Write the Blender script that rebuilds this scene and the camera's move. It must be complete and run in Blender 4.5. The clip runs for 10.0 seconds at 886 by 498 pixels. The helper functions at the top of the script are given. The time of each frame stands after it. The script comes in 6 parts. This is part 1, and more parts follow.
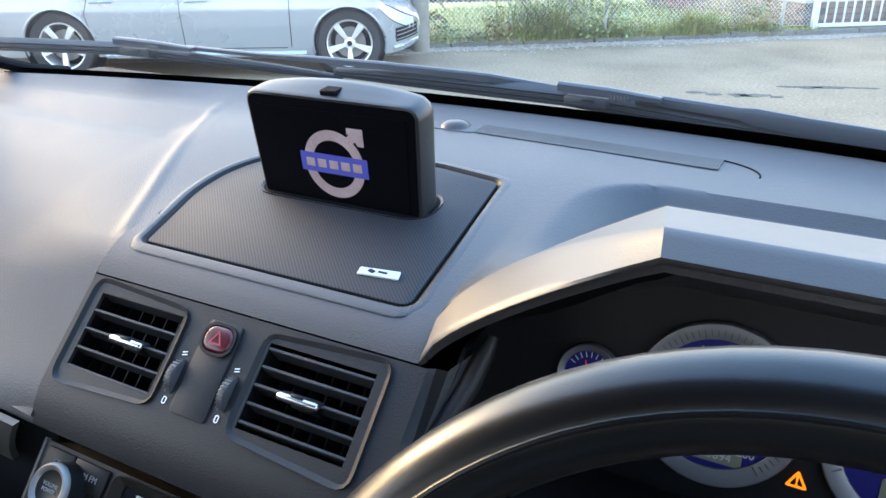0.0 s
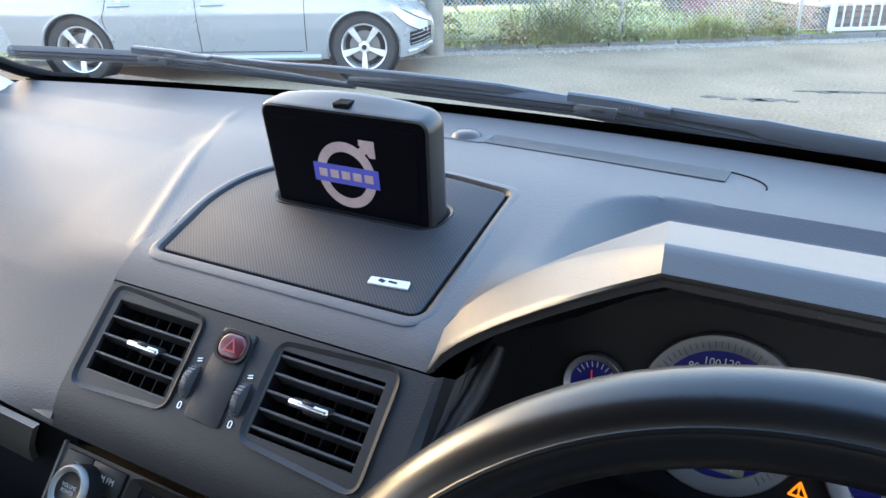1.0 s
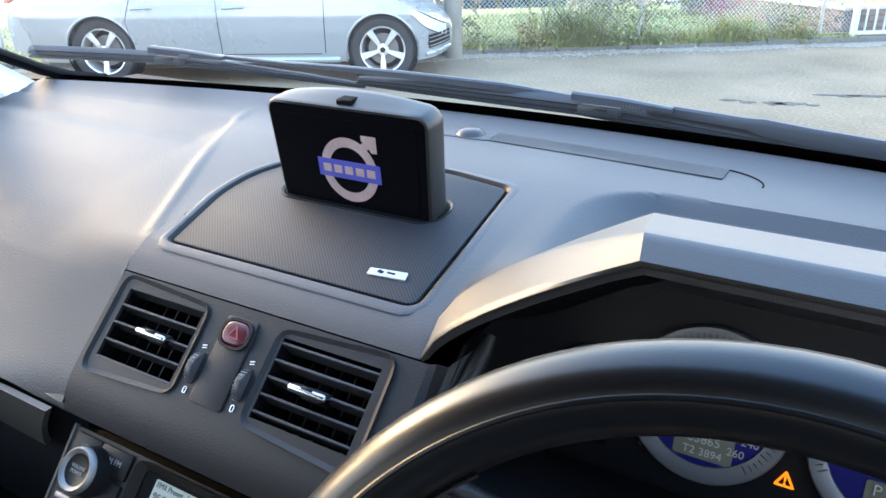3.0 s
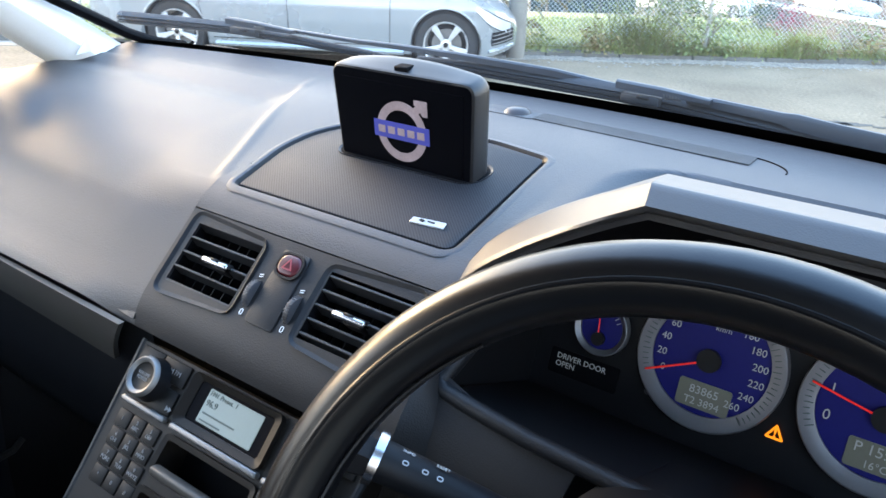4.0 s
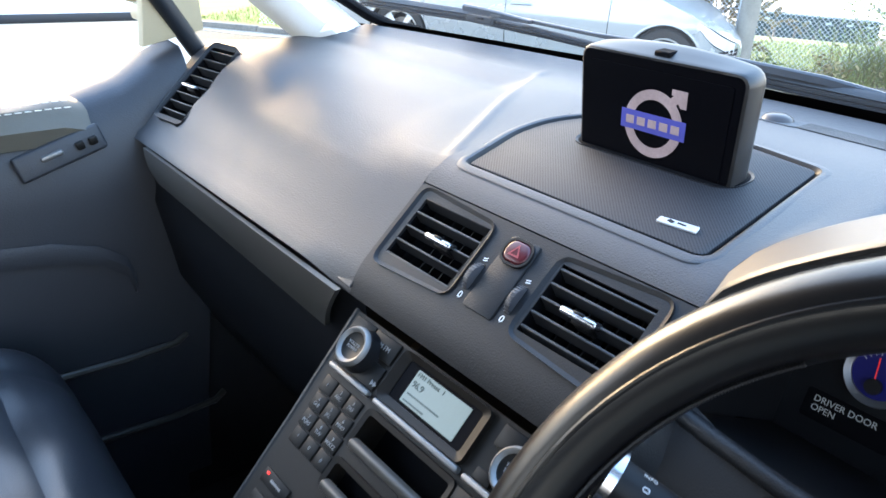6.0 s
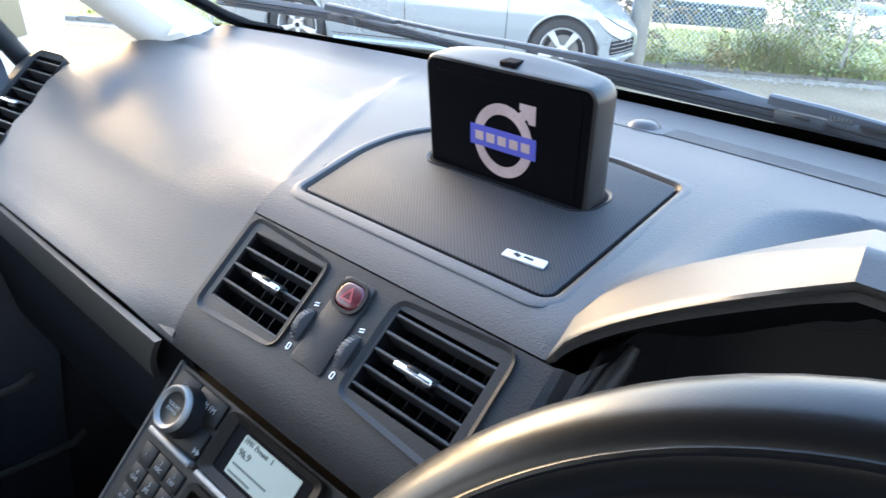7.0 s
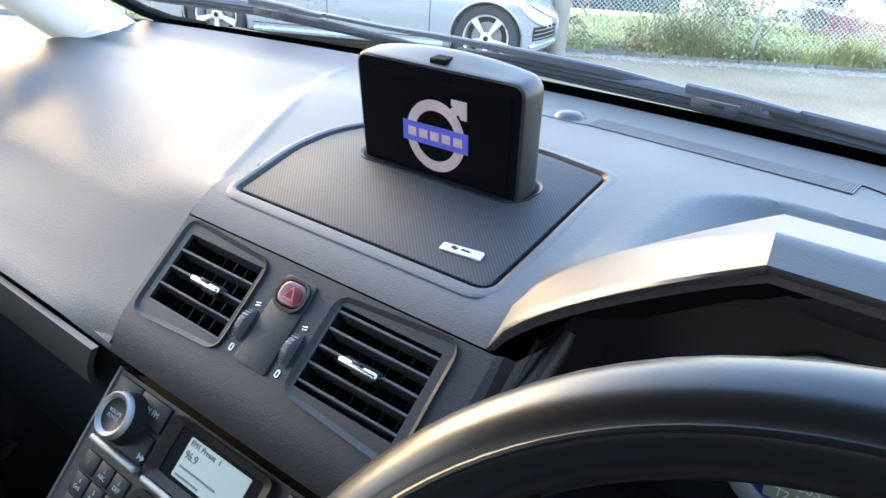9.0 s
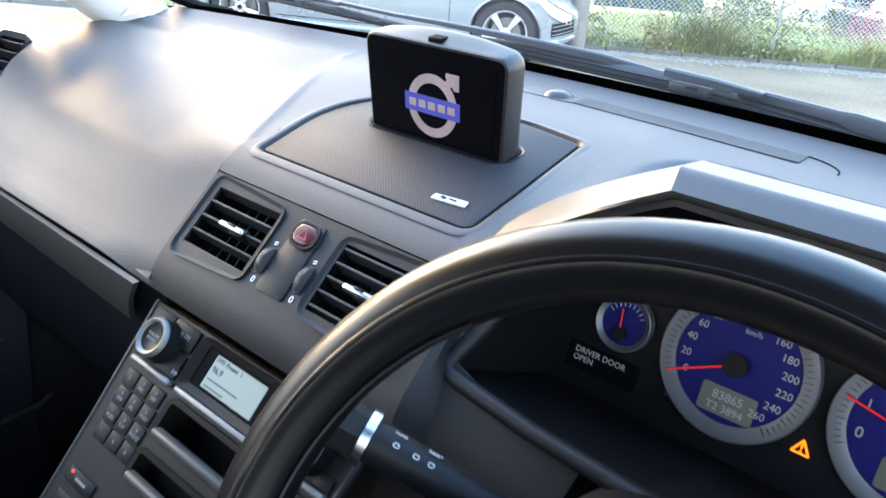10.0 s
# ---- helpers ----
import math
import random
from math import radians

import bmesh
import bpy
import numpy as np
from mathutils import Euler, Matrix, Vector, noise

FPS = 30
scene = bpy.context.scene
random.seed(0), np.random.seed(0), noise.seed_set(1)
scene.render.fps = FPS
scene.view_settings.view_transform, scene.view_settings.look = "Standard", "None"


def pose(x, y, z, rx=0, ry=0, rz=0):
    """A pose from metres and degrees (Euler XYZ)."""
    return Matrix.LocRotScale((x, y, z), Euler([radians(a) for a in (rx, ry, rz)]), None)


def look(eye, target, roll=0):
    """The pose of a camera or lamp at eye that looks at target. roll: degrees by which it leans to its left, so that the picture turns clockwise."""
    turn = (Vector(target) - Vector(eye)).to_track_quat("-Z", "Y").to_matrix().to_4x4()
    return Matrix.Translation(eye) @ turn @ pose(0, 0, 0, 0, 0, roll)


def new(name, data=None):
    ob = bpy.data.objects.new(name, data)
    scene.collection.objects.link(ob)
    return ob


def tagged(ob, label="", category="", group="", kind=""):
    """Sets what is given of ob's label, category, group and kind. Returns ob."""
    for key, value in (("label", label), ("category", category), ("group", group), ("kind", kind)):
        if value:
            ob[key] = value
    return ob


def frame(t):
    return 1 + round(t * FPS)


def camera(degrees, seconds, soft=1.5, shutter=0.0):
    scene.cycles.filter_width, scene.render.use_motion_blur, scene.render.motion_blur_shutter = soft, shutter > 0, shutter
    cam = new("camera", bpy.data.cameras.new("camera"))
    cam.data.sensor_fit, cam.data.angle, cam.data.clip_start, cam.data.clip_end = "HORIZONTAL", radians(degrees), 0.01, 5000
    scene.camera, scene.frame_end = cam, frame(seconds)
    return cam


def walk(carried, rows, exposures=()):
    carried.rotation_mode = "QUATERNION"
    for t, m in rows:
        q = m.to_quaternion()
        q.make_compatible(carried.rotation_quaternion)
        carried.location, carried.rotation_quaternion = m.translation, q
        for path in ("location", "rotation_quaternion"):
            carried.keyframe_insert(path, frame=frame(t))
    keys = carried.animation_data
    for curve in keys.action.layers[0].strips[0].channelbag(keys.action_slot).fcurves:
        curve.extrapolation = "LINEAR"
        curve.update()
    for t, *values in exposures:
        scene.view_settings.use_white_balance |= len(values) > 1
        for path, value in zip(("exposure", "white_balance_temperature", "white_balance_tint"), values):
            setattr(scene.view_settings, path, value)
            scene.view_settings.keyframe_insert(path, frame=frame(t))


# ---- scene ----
cam = camera(60.5, 10.0, shutter=0.35)
PATH = [
    (0, (0.366, 0.012, 1.467), (-0.506, 1.622, 0.662), -0.6),
    (0.5, (0.372, 0.011, 1.475), (-0.517, 1.614, 0.674), -0.7),
    (1, (0.373, 0.006, 1.477), (-0.531, 1.602, 0.679), -0.7),
    (1.5, (0.379, 0.009, 1.475), (-0.539, 1.598, 0.679), -0.7),
    (2, (0.373, 0.005, 1.474), (-0.556, 1.588, 0.678), -0.7),
    (3.3, (0.407, -0.008, 1.476), (-0.548, 1.563, 0.686), -0.6),
    (3.5, (0.415, -0.021, 1.473), (-0.547, 1.543, 0.682), -0.1),
    (4, (0.442, -0.056, 1.465), (-0.61, 1.449, 0.672), 2.0),
    (4.5, (0.52, -0.041, 1.462), (-0.657, 1.366, 0.666), 3.7),
    (4.6, (0.546, -0.039, 1.466), (-0.664, 1.333, 0.658), 3.9),
    (4.7, (0.565, -0.033, 1.467), (-0.68, 1.305, 0.654), 3.9),
    (4.9, (0.599, -0.04, 1.455), (-0.709, 1.241, 0.65), 3.7),
    (5, (0.6, -0.042, 1.447), (-0.744, 1.203, 0.646), 3.6),
    (5.1, (0.598, -0.044, 1.452), (-0.768, 1.169, 0.636), 3.3),
    (5.5, (0.484, -0.065, 1.428), (-0.938, 1.099, 0.639), 3.9),
    (5.6, (0.446, -0.066, 1.427), (-0.978, 1.098, 0.639), 3.9),
    (5.7, (0.422, -0.067, 1.427), (-1.0, 1.1, 0.641), 3.8),
    (6.8, (0.362, 0.039, 1.432), (-0.932, 1.339, 0.635), 3.8),
    (7, (0.366, 0.048, 1.435), (-0.885, 1.39, 0.641), 3.7),
    (7.5, (0.363, 0.052, 1.437), (-0.811, 1.458, 0.634), 3.7),
    (8, (0.354, 0.045, 1.435), (-0.78, 1.478, 0.622), 3.8),
    (8.5, (0.358, 0.038, 1.436), (-0.758, 1.484, 0.622), 3.9),
    (9, (0.369, 0.037, 1.444), (-0.739, 1.49, 0.632), 3.8),
    (9.5, (0.391, 0.013, 1.447), (-0.709, 1.474, 0.636), 4.3),
    (10, (0.448, -0.026, 1.448), (-0.692, 1.396, 0.624), 4.4),
]
walk(cam, [(t, look(eye, target, roll)) for t, eye, target, roll in PATH], exposures=[(0, 2.98, 6500, 10), (2.2, 3.01, 6520, 10), (4.5, 3.13, 6620, 10), (5.7, 3.26, 6600, 10), (8.5, 3.30, 6460, 10), (10, 3.36, 6640, 10)])

# ---- light ----
SUN_EL, SUN_TURN = 11.0, 10.0   # the sun stands low to the left of the car, a little ahead
world = bpy.data.worlds.new("sky")
scene.world = world
world.use_nodes = True
wn = world.node_tree.nodes
sky = wn.new("ShaderNodeTexSky")
sky.sky_type, sky.sun_disc = "NISHITA", False
sky.sun_elevation, sky.sun_rotation = radians(SUN_EL), radians(-90 + SUN_TURN)
sky.dust_density, sky.ozone_density = 6.0, 1.3
wn["Background"].inputs["Strength"].default_value = 0.15
# thin bright haze over the whole sky: white at the horizon, blue above
tc_, sep, haze, veil = (wn.new(k) for k in ("ShaderNodeTexCoord", "ShaderNodeSeparateXYZ", "ShaderNodeValToRGB", "ShaderNodeMix"))
veil.data_type, veil.inputs[0].default_value = "RGBA", 0.56
haze.color_ramp.elements.new(0.45)
for e, p, c in zip(haze.color_ramp.elements, (0.02, 0.45, 0.92), ((0.78, 0.74, 0.68, 1), (0.41, 0.63, 0.95, 1), (0.20, 0.39, 0.74, 1))):
    e.position, e.color = p, c
gain = wn.new("ShaderNodeVectorMath")
gain.operation, gain.inputs[3].default_value = "SCALE", 8.0
for a, b in ((tc_.outputs["Generated"], sep.inputs[0]), (sep.outputs[2], haze.inputs[0]), (haze.outputs[0], gain.inputs[0]), (sky.outputs[0], veil.inputs[6]), (gain.outputs[0], veil.inputs[7]), (veil.outputs[2], wn["Background"].inputs[0])):
    world.node_tree.links.new(a, b)
sun = new("sun", bpy.data.lights.new("sun", "SUN"))
sun.data.energy, sun.data.angle, sun.data.color = 0.50, radians(30.0), (1.0, 0.65, 0.33)
sun.matrix_world = look((-10 * math.cos(radians(SUN_TURN)), 10 * math.sin(radians(SUN_TURN)), 10 * math.tan(radians(SUN_EL))), (0, 0, 0))

# ---- materials ----
def mat(name, base, rough=0.5, metal=0.0, spread=0.15, grain=0.0, gscale=400.0, bump=0.0, bscale=900.0, emit=0.0, coat=0.0, spec=0.5, big=4.0, voro=False, bd=0.001, gmix=0.35):
    """A painted or moulded surface: base colour with broad and fine variation, and a fine relief."""
    m = bpy.data.materials.new(name)
    m.use_nodes = True
    nt = m.node_tree
    b = nt.nodes["Principled BSDF"]
    b.inputs["Roughness"].default_value, b.inputs["Metallic"].default_value = rough, metal
    b.inputs["Coat Weight"].default_value = coat
    b.inputs["Specular IOR Level"].default_value = spec
    col = (*base, 1)
    b.inputs["Base Color"].default_value = col
    tc = nt.nodes.new("ShaderNodeTexCoord")
    if spread:
        n1 = nt.nodes.new("ShaderNodeTexNoise")
        n1.inputs["Scale"].default_value, n1.inputs["Detail"].default_value = big, 6
        n2 = nt.nodes.new("ShaderNodeTexNoise")
        n2.inputs["Scale"].default_value, n2.inputs["Detail"].default_value = gscale, 3
        mixn = nt.nodes.new("ShaderNodeMix")
        mixn.inputs[0].default_value = gmix
        ramp = nt.nodes.new("ShaderNodeValToRGB")
        lo, hi = 1 - spread, 1 + spread
        ramp.color_ramp.elements[0].position, ramp.color_ramp.elements[1].position = 0.3, 0.7
        ramp.color_ramp.elements[0].color = tuple(c * lo for c in base) + (1,)
        ramp.color_ramp.elements[1].color = tuple(min(c * hi, 1) for c in base) + (1,)
        nt.links.new(tc.outputs["Object"], n1.inputs["Vector"])
        nt.links.new(tc.outputs["Object"], n2.inputs["Vector"])
        nt.links.new(n1.outputs[0], mixn.inputs[2])
        nt.links.new(n2.outputs[0], mixn.inputs[3])
        nt.links.new(mixn.outputs[0], ramp.inputs[0])
        nt.links.new(ramp.outputs[0], b.inputs["Base Color"])
        mr = nt.nodes.new("ShaderNodeMapRange")
        mr.inputs[3].default_value, mr.inputs[4].default_value = max(rough - 0.08, 0.02), min(rough + 0.08, 1)
        nt.links.new(n1.outputs[0], mr.inputs[0])
        nt.links.new(mr.outputs[0], b.inputs["Roughness"])
    if bump:
        t = nt.nodes.new("ShaderNodeTexVoronoi" if voro else "ShaderNodeTexNoise")
        t.inputs["Scale"].default_value = bscale
        bp = nt.nodes.new("ShaderNodeBump")
        bp.inputs["Strength"].default_value, bp.inputs["Distance"].default_value = bump, bd
        nt.links.new(tc.outputs["Object"], t.inputs["Vector"])
        nt.links.new(t.outputs[0], bp.inputs["Height"])
        nt.links.new(bp.outputs[0], b.inputs["Normal"])
    if emit:
        b.inputs["Emission Color"].default_value = col
        b.inputs["Emission Strength"].default_value = emit
    return m


def clear_glass(name, tint=(1, 1, 1), gloss=1.0, dust=0.0):
    """Clear sheet glass; dust is the share of a fine film on it that scatters the daylight."""
    m = bpy.data.materials.new(name)
    m.use_nodes = True
    nt = m.node_tree
    nt.nodes.remove(nt.nodes["Principled BSDF"])
    out = nt.nodes["Material Output"]
    tr, gl, fr, mx, mu = (nt.nodes.new(k) for k in ("ShaderNodeBsdfTransparent", "ShaderNodeBsdfGlossy", "ShaderNodeFresnel", "ShaderNodeMixShader", "ShaderNodeMath"))
    tr.inputs[0].default_value = (*tint, 1)
    gl.inputs["Roughness"].default_value = 0.03
    mu.operation, mu.inputs[1].default_value = "MULTIPLY", gloss
    nt.links.new(fr.outputs[0], mu.inputs[0])
    nt.links.new(mu.outputs[0], mx.inputs[0])
    nt.links.new(tr.outputs[0], mx.inputs[1])
    nt.links.new(gl.outputs[0], mx.inputs[2])
    nt.links.new(mx.outputs[0], out.inputs[0])
    if dust:
        tl, film_ = nt.nodes.new("ShaderNodeBsdfTranslucent"), nt.nodes.new("ShaderNodeMixShader")
        tl.inputs[0].default_value = (0.9, 0.88, 0.84, 1)
        film_.inputs[0].default_value = dust
        nt.links.new(mx.outputs[0], film_.inputs[1])
        nt.links.new(tl.outputs[0], film_.inputs[2])
        nt.links.new(film_.outputs[0], out.inputs[0])
    return m


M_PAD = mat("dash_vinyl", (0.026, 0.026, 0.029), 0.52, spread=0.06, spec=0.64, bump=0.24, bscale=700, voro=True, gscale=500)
# the pad's vinyl again; the shade on the steeper fascia is in the colour
M_FASCIA_SHADED = mat("dash_vinyl_shaded", (0.0105, 0.0108, 0.0125), 0.48, spread=0.06, spec=0.32, bump=0.18, bscale=760, voro=True)
# pad vinyl too, lightened: the sky's brightness on the hood is coloured in
M_HOOD_LIT = mat("dash_vinyl_lit", (0.048, 0.047, 0.047), 0.45, spread=0.06, spec=0.68, bump=0.08, bscale=900, voro=True)
M_SMOOTH = mat("smooth_plastic", (0.045, 0.045, 0.05), 0.4, spread=0.08, bump=0.05, bscale=1500)
M_DARK = mat("dark_plastic", (0.006, 0.006, 0.007), 0.5, spread=0.15, spec=0.22, bump=0.08, bscale=1200)
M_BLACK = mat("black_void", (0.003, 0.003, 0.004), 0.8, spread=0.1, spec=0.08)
M_GLOSS = mat("gloss_black", (0.006, 0.006, 0.008), 0.2, spread=0.05)
M_CHROME = mat("satin_chrome", (0.48, 0.48, 0.50), 0.24, 1.0, spread=0.04)
M_BADGE = mat("badge_silver", (0.58, 0.58, 0.58), 0.38, 0.5, spread=0.03)
M_SILVER = mat("silver_trim", (0.22, 0.215, 0.21), 0.5, 0.8, spread=0.05)
M_STRIP = mat("grey_trim", (0.050, 0.047, 0.042), 0.45, 0.1, spread=0.08)
M_STACK = mat("stack_plastic", (0.0105, 0.0082, 0.0064), 0.48, spec=0.20, spread=0.1, bump=0.05, bscale=1500)
M_BUTTON = mat("button_plastic", (0.0065, 0.0058, 0.0052), 0.48, spec=0.22, spread=0.1)
M_WHEEL = mat("wheel_leather", (0.003, 0.0033, 0.0042), 0.28, spec=0.46, spread=0.12, bump=0.02, bscale=900, voro=True)
M_PADHUB = mat("hub_vinyl", (0.016, 0.0135, 0.012), 0.55, spec=0.35, spread=0.08, bump=0.08, bscale=600, voro=True)
M_SLAT = mat("slat_plastic", (0.020, 0.021, 0.024), 0.42, spec=0.5, spread=0.08)
M_SEAT = mat("seat_leather", (0.018, 0.020, 0.025), 0.36, spec=0.7, spread=0.12, bump=0.12, bscale=420, voro=True)
M_DOOR = mat("door_vinyl", (0.028, 0.030, 0.036), 0.5, spread=0.1, bump=0.2, bscale=500, voro=True)
# door vinyl turned lighter and brown, so the colour carries the cap's sunlight
M_CAP_SUNLIT = mat("cap_vinyl_sunlit", (0.095, 0.085, 0.066), 0.5, spread=0.08, bump=0.15, bscale=600, voro=True)
M_CARPET = mat("carpet", (0.012, 0.012, 0.013), 0.95, spread=0.3, bump=0.6, bscale=500)
M_PILLAR = mat("pillar_trim", (0.88, 0.86, 0.82), 0.8, spread=0.04, bump=0.1, bscale=900)
# dark, so that the wheel rim mirrors little light from above
M_ROOF = mat("headliner", (0.07, 0.07, 0.068), 0.95, spread=0.04, bump=0.2, bscale=600)
M_RUBBER = mat("rubber", (0.010, 0.014, 0.020), 0.5, spec=0.45, spread=0.2, bump=0.1, bscale=500)
M_WIPER = mat("wiper_metal", (0.012, 0.018, 0.027), 0.42, spec=0.5, spread=0.15)
M_WHITE = mat("white_print", (0.8, 0.8, 0.8), 0.5, spread=0)
M_GLASS = clear_glass("windscreen_glass", (0.97, 0.99, 0.98), 0.12, 0.008)
M_BLUE = mat("dial_blue", (0.005, 0.006, 0.085), 0.5, spread=0.1, emit=0.02, spec=0.2)
M_RED = mat("needle_red", (0.75, 0.02, 0.015), 0.4, spread=0, emit=0.03)
M_RING = mat("dial_ring", (0.18, 0.18, 0.19), 0.45, 0.6, spread=0.05)
M_LCD = mat("radio_lcd", (0.145, 0.175, 0.155), 0.35, spread=0.05, emit=0.065)
M_LCDTXT = mat("lcd_ink", (0.045, 0.065, 0.06), 0.5, spread=0)
M_ODO = mat("odometer_lcd", (0.085, 0.092, 0.075), 0.4, spread=0.1, emit=0.03)
M_LIT = mat("lit_text", (0.24, 0.26, 0.27), 0.5, spread=0, emit=0.035)
M_AMBER = mat("warning_amber", (1.0, 0.26, 0.01), 0.4, spread=0, emit=0.15)
M_TELLRED = mat("telltale_red", (1.0, 0.02, 0.01), 0.4, spread=0, emit=0.12)
M_HAZ = mat("hazard_red", (0.07, 0.008, 0.012), 0.25, spread=0.1)
M_HAZTRI = mat("hazard_mark", (0.30, 0.03, 0.04), 0.4, spread=0)
M_LOGO = mat("logo_rose_silver", (0.22, 0.17, 0.175), 0.5, spread=0.25, big=40, emit=0.062)
M_LOGOBLUE = mat("logo_blue", (0.04, 0.045, 0.24), 0.5, spread=0, emit=0.058)
M_SCREEN = mat("screen_black", (0.002, 0.002, 0.003), 0.3, spread=0, spec=0.08)
M_HOUSING = mat("screen_housing", (0.012, 0.011, 0.011), 0.42, spread=0.1, bump=0.04, bscale=1500, spec=0.55)
M_PAINT = mat("silver_blue_paint", (0.35, 0.385, 0.41), 0.28, 0.45, spread=0.04, coat=0.8, big=1.0)
M_WINDOW = mat("car_window", (0.02, 0.025, 0.03), 0.08, spread=0.05)
M_TYRE = mat("tyre", (0.02, 0.02, 0.021), 0.8, spread=0.2, bump=0.2, bscale=60)
M_ALLOY = mat("alloy", (0.72, 0.72, 0.72), 0.3, 0.6, spread=0.05)
M_WHITECAR = mat("white_paint", (0.82, 0.82, 0.80), 0.35, spread=0.03, coat=0.5)
M_ASPHALT = mat("asphalt", (0.245, 0.188, 0.125), 0.98, spread=0.42, gscale=34, gmix=0.55, big=0.9, bump=0.35, bscale=120, bd=0.003, spec=0.06)
M_PATCH = mat("asphalt_patch", (0.10, 0.09, 0.075), 0.95, spread=0.5, gscale=25, big=6, bump=0.6, bscale=40, bd=0.01, spec=0.2)
M_KERB = mat("kerb_concrete", (0.14, 0.132, 0.115), 0.95, spread=0.4, gscale=40, big=2.5, bump=0.5, bscale=40)
M_GRAVEL = mat("dry_verge", (0.26, 0.225, 0.175), 0.95, spread=0.5, gmix=0.7, gscale=22, big=3, bump=0.8, bscale=40)
M_LAWN = mat("lawn_soil", (0.24, 0.25, 0.060), 0.95, spread=0.35, gscale=25, big=1.5, bump=0.8, bscale=30)
M_WEED = mat("weed_blade", (0.24, 0.265, 0.075), 0.6, spread=0.45, gscale=12, big=2)
M_GRASS = mat("grass_blade", (0.235, 0.265, 0.062), 0.6, spread=0.4, gscale=12, big=2)
M_DRYGRASS = mat("dry_grass", (0.22, 0.165, 0.065), 0.8, spread=0.3, gscale=12, big=2)
M_LEAF = mat("shrub_leaf", (0.19, 0.23, 0.08), 0.55, spread=0.4, gscale=12, big=3)
M_BUSH = mat("bush_leaf", (0.045, 0.090, 0.060), 0.6, spread=0.4, gscale=12, big=3)
M_REDLEAF = mat("red_leaf", (0.28, 0.03, 0.05), 0.5, spread=0.4, gscale=12, big=3)
M_WOOD = mat("weathered_wood", (0.22, 0.20, 0.165), 0.85, spread=0.3, gscale=60, big=5, bump=0.5, bscale=60)
M_WIRE = mat("zinc_wire", (0.62, 0.64, 0.66), 0.5, 0.2, spread=0.15, gscale=60, big=6)
M_GALV = mat("galvanised", (0.45, 0.46, 0.46), 0.45, 0.7, spread=0.15, gscale=60, big=6)
M_BRICK = mat("red_brick", (0.25, 0.195, 0.165), 0.9, spread=0.3, gscale=30, big=3, bump=0.4, bscale=80)
M_BIN = mat("bin_plastic", (0.010, 0.034, 0.032), 0.5, spread=0.15)
M_BODY = mat("own_body_paint", (0.45, 0.42, 0.36), 0.3, 0.3, spread=0.04, coat=0.8)


def perforated(name, base, pitch):
    """Sheet metal with rows of small round holes."""
    m = mat(name, base, 0.62, 0.0, spread=0.05, spec=0.45)
    nt = m.node_tree
    b = nt.nodes["Principled BSDF"]
    tc, mp, vo, rp, bp = (nt.nodes.new(k) for k in ("ShaderNodeTexCoord", "ShaderNodeMapping", "ShaderNodeTexVoronoi", "ShaderNodeValToRGB", "ShaderNodeBump"))
    mp.inputs["Rotation"].default_value = (0, 0, radians(45))
    mp.inputs["Scale"].default_value = (1 / pitch, 1 / pitch, 0.001)
    vo.voronoi_dimensions = "2D"
    vo.inputs["Scale"].default_value, vo.inputs["Randomness"].default_value = 1.0, 0.0
    rp.color_ramp.elements[0].position, rp.color_ramp.elements[1].position = 0.27, 0.36
    rp.color_ramp.elements[0].color = (0.009, 0.009, 0.011, 1)
    rp.color_ramp.elements[1].color = (*base, 1)
    bp.inputs["Strength"].default_value, bp.inputs["Distance"].default_value = 0.07, 0.0006
    nt.links.new(tc.outputs["Object"], mp.inputs["Vector"])
    nt.links.new(mp.outputs[0], vo.inputs["Vector"])
    nt.links.new(vo.outputs["Distance"], rp.inputs[0])
    nt.links.new(rp.outputs[0], b.inputs["Base Color"])
    gl = nt.nodes.new("ShaderNodeMapRange")
    gl.inputs[1].default_value, gl.inputs[2].default_value, gl.inputs[3].default_value, gl.inputs[4].default_value = 0.27, 0.36, 0.18, 0.34
    nt.links.new(vo.outputs["Distance"], gl.inputs[0])
    nt.links.new(gl.outputs[0], b.inputs["Specular IOR Level"])
    nt.links.new(vo.outputs["Distance"], bp.inputs["Height"])
    nt.links.new(bp.outputs[0], b.inputs["Normal"])
    return m


M_PERF = perforated("perforated_grille", (0.019, 0.0195, 0.023), 0.0023)
M_TAN = mat("tan_trim", (0.42, 0.36, 0.24), 0.5, spread=0.06)
M_STITCH = mat("stitching", (0.7, 0.68, 0.6), 0.7, spread=0)

# ---- builders ----
def mesh_from(bm, name, material=None, smooth=True):
    me = bpy.data.meshes.new(name)
    bm.to_mesh(me)
    bm.free()
    if material:
        me.materials.append(material)
    if smooth:
        me.shade_smooth()
        try:
            me.set_sharp_from_angle(angle=radians(38))
        except AttributeError:
            pass
    return me


def part(name, bm, material, parent=None, label="", smooth=True):
    ob = new(name, mesh_from(bm, name, material, smooth))
    if parent is not None:
        ob.parent = parent
    if label:
        ob["label"] = label
    return ob


def empty(name, label, category, at=(0, 0, 0), group="", kind=""):
    ob = new(name)
    ob.location = at
    ob.empty_display_size = 0.05
    tagged(ob, label, category, group, kind)
    return ob


def under(ob, parent):
    """Parents ob and keeps it where its coordinates say in the world."""
    ob.parent = parent
    ob.matrix_parent_inverse = parent.matrix_basis.inverted()
    return ob


def wpart(name, bm, material, parent, label="", smooth=True):
    return under(part(name, bm, material, None, label, smooth), parent)


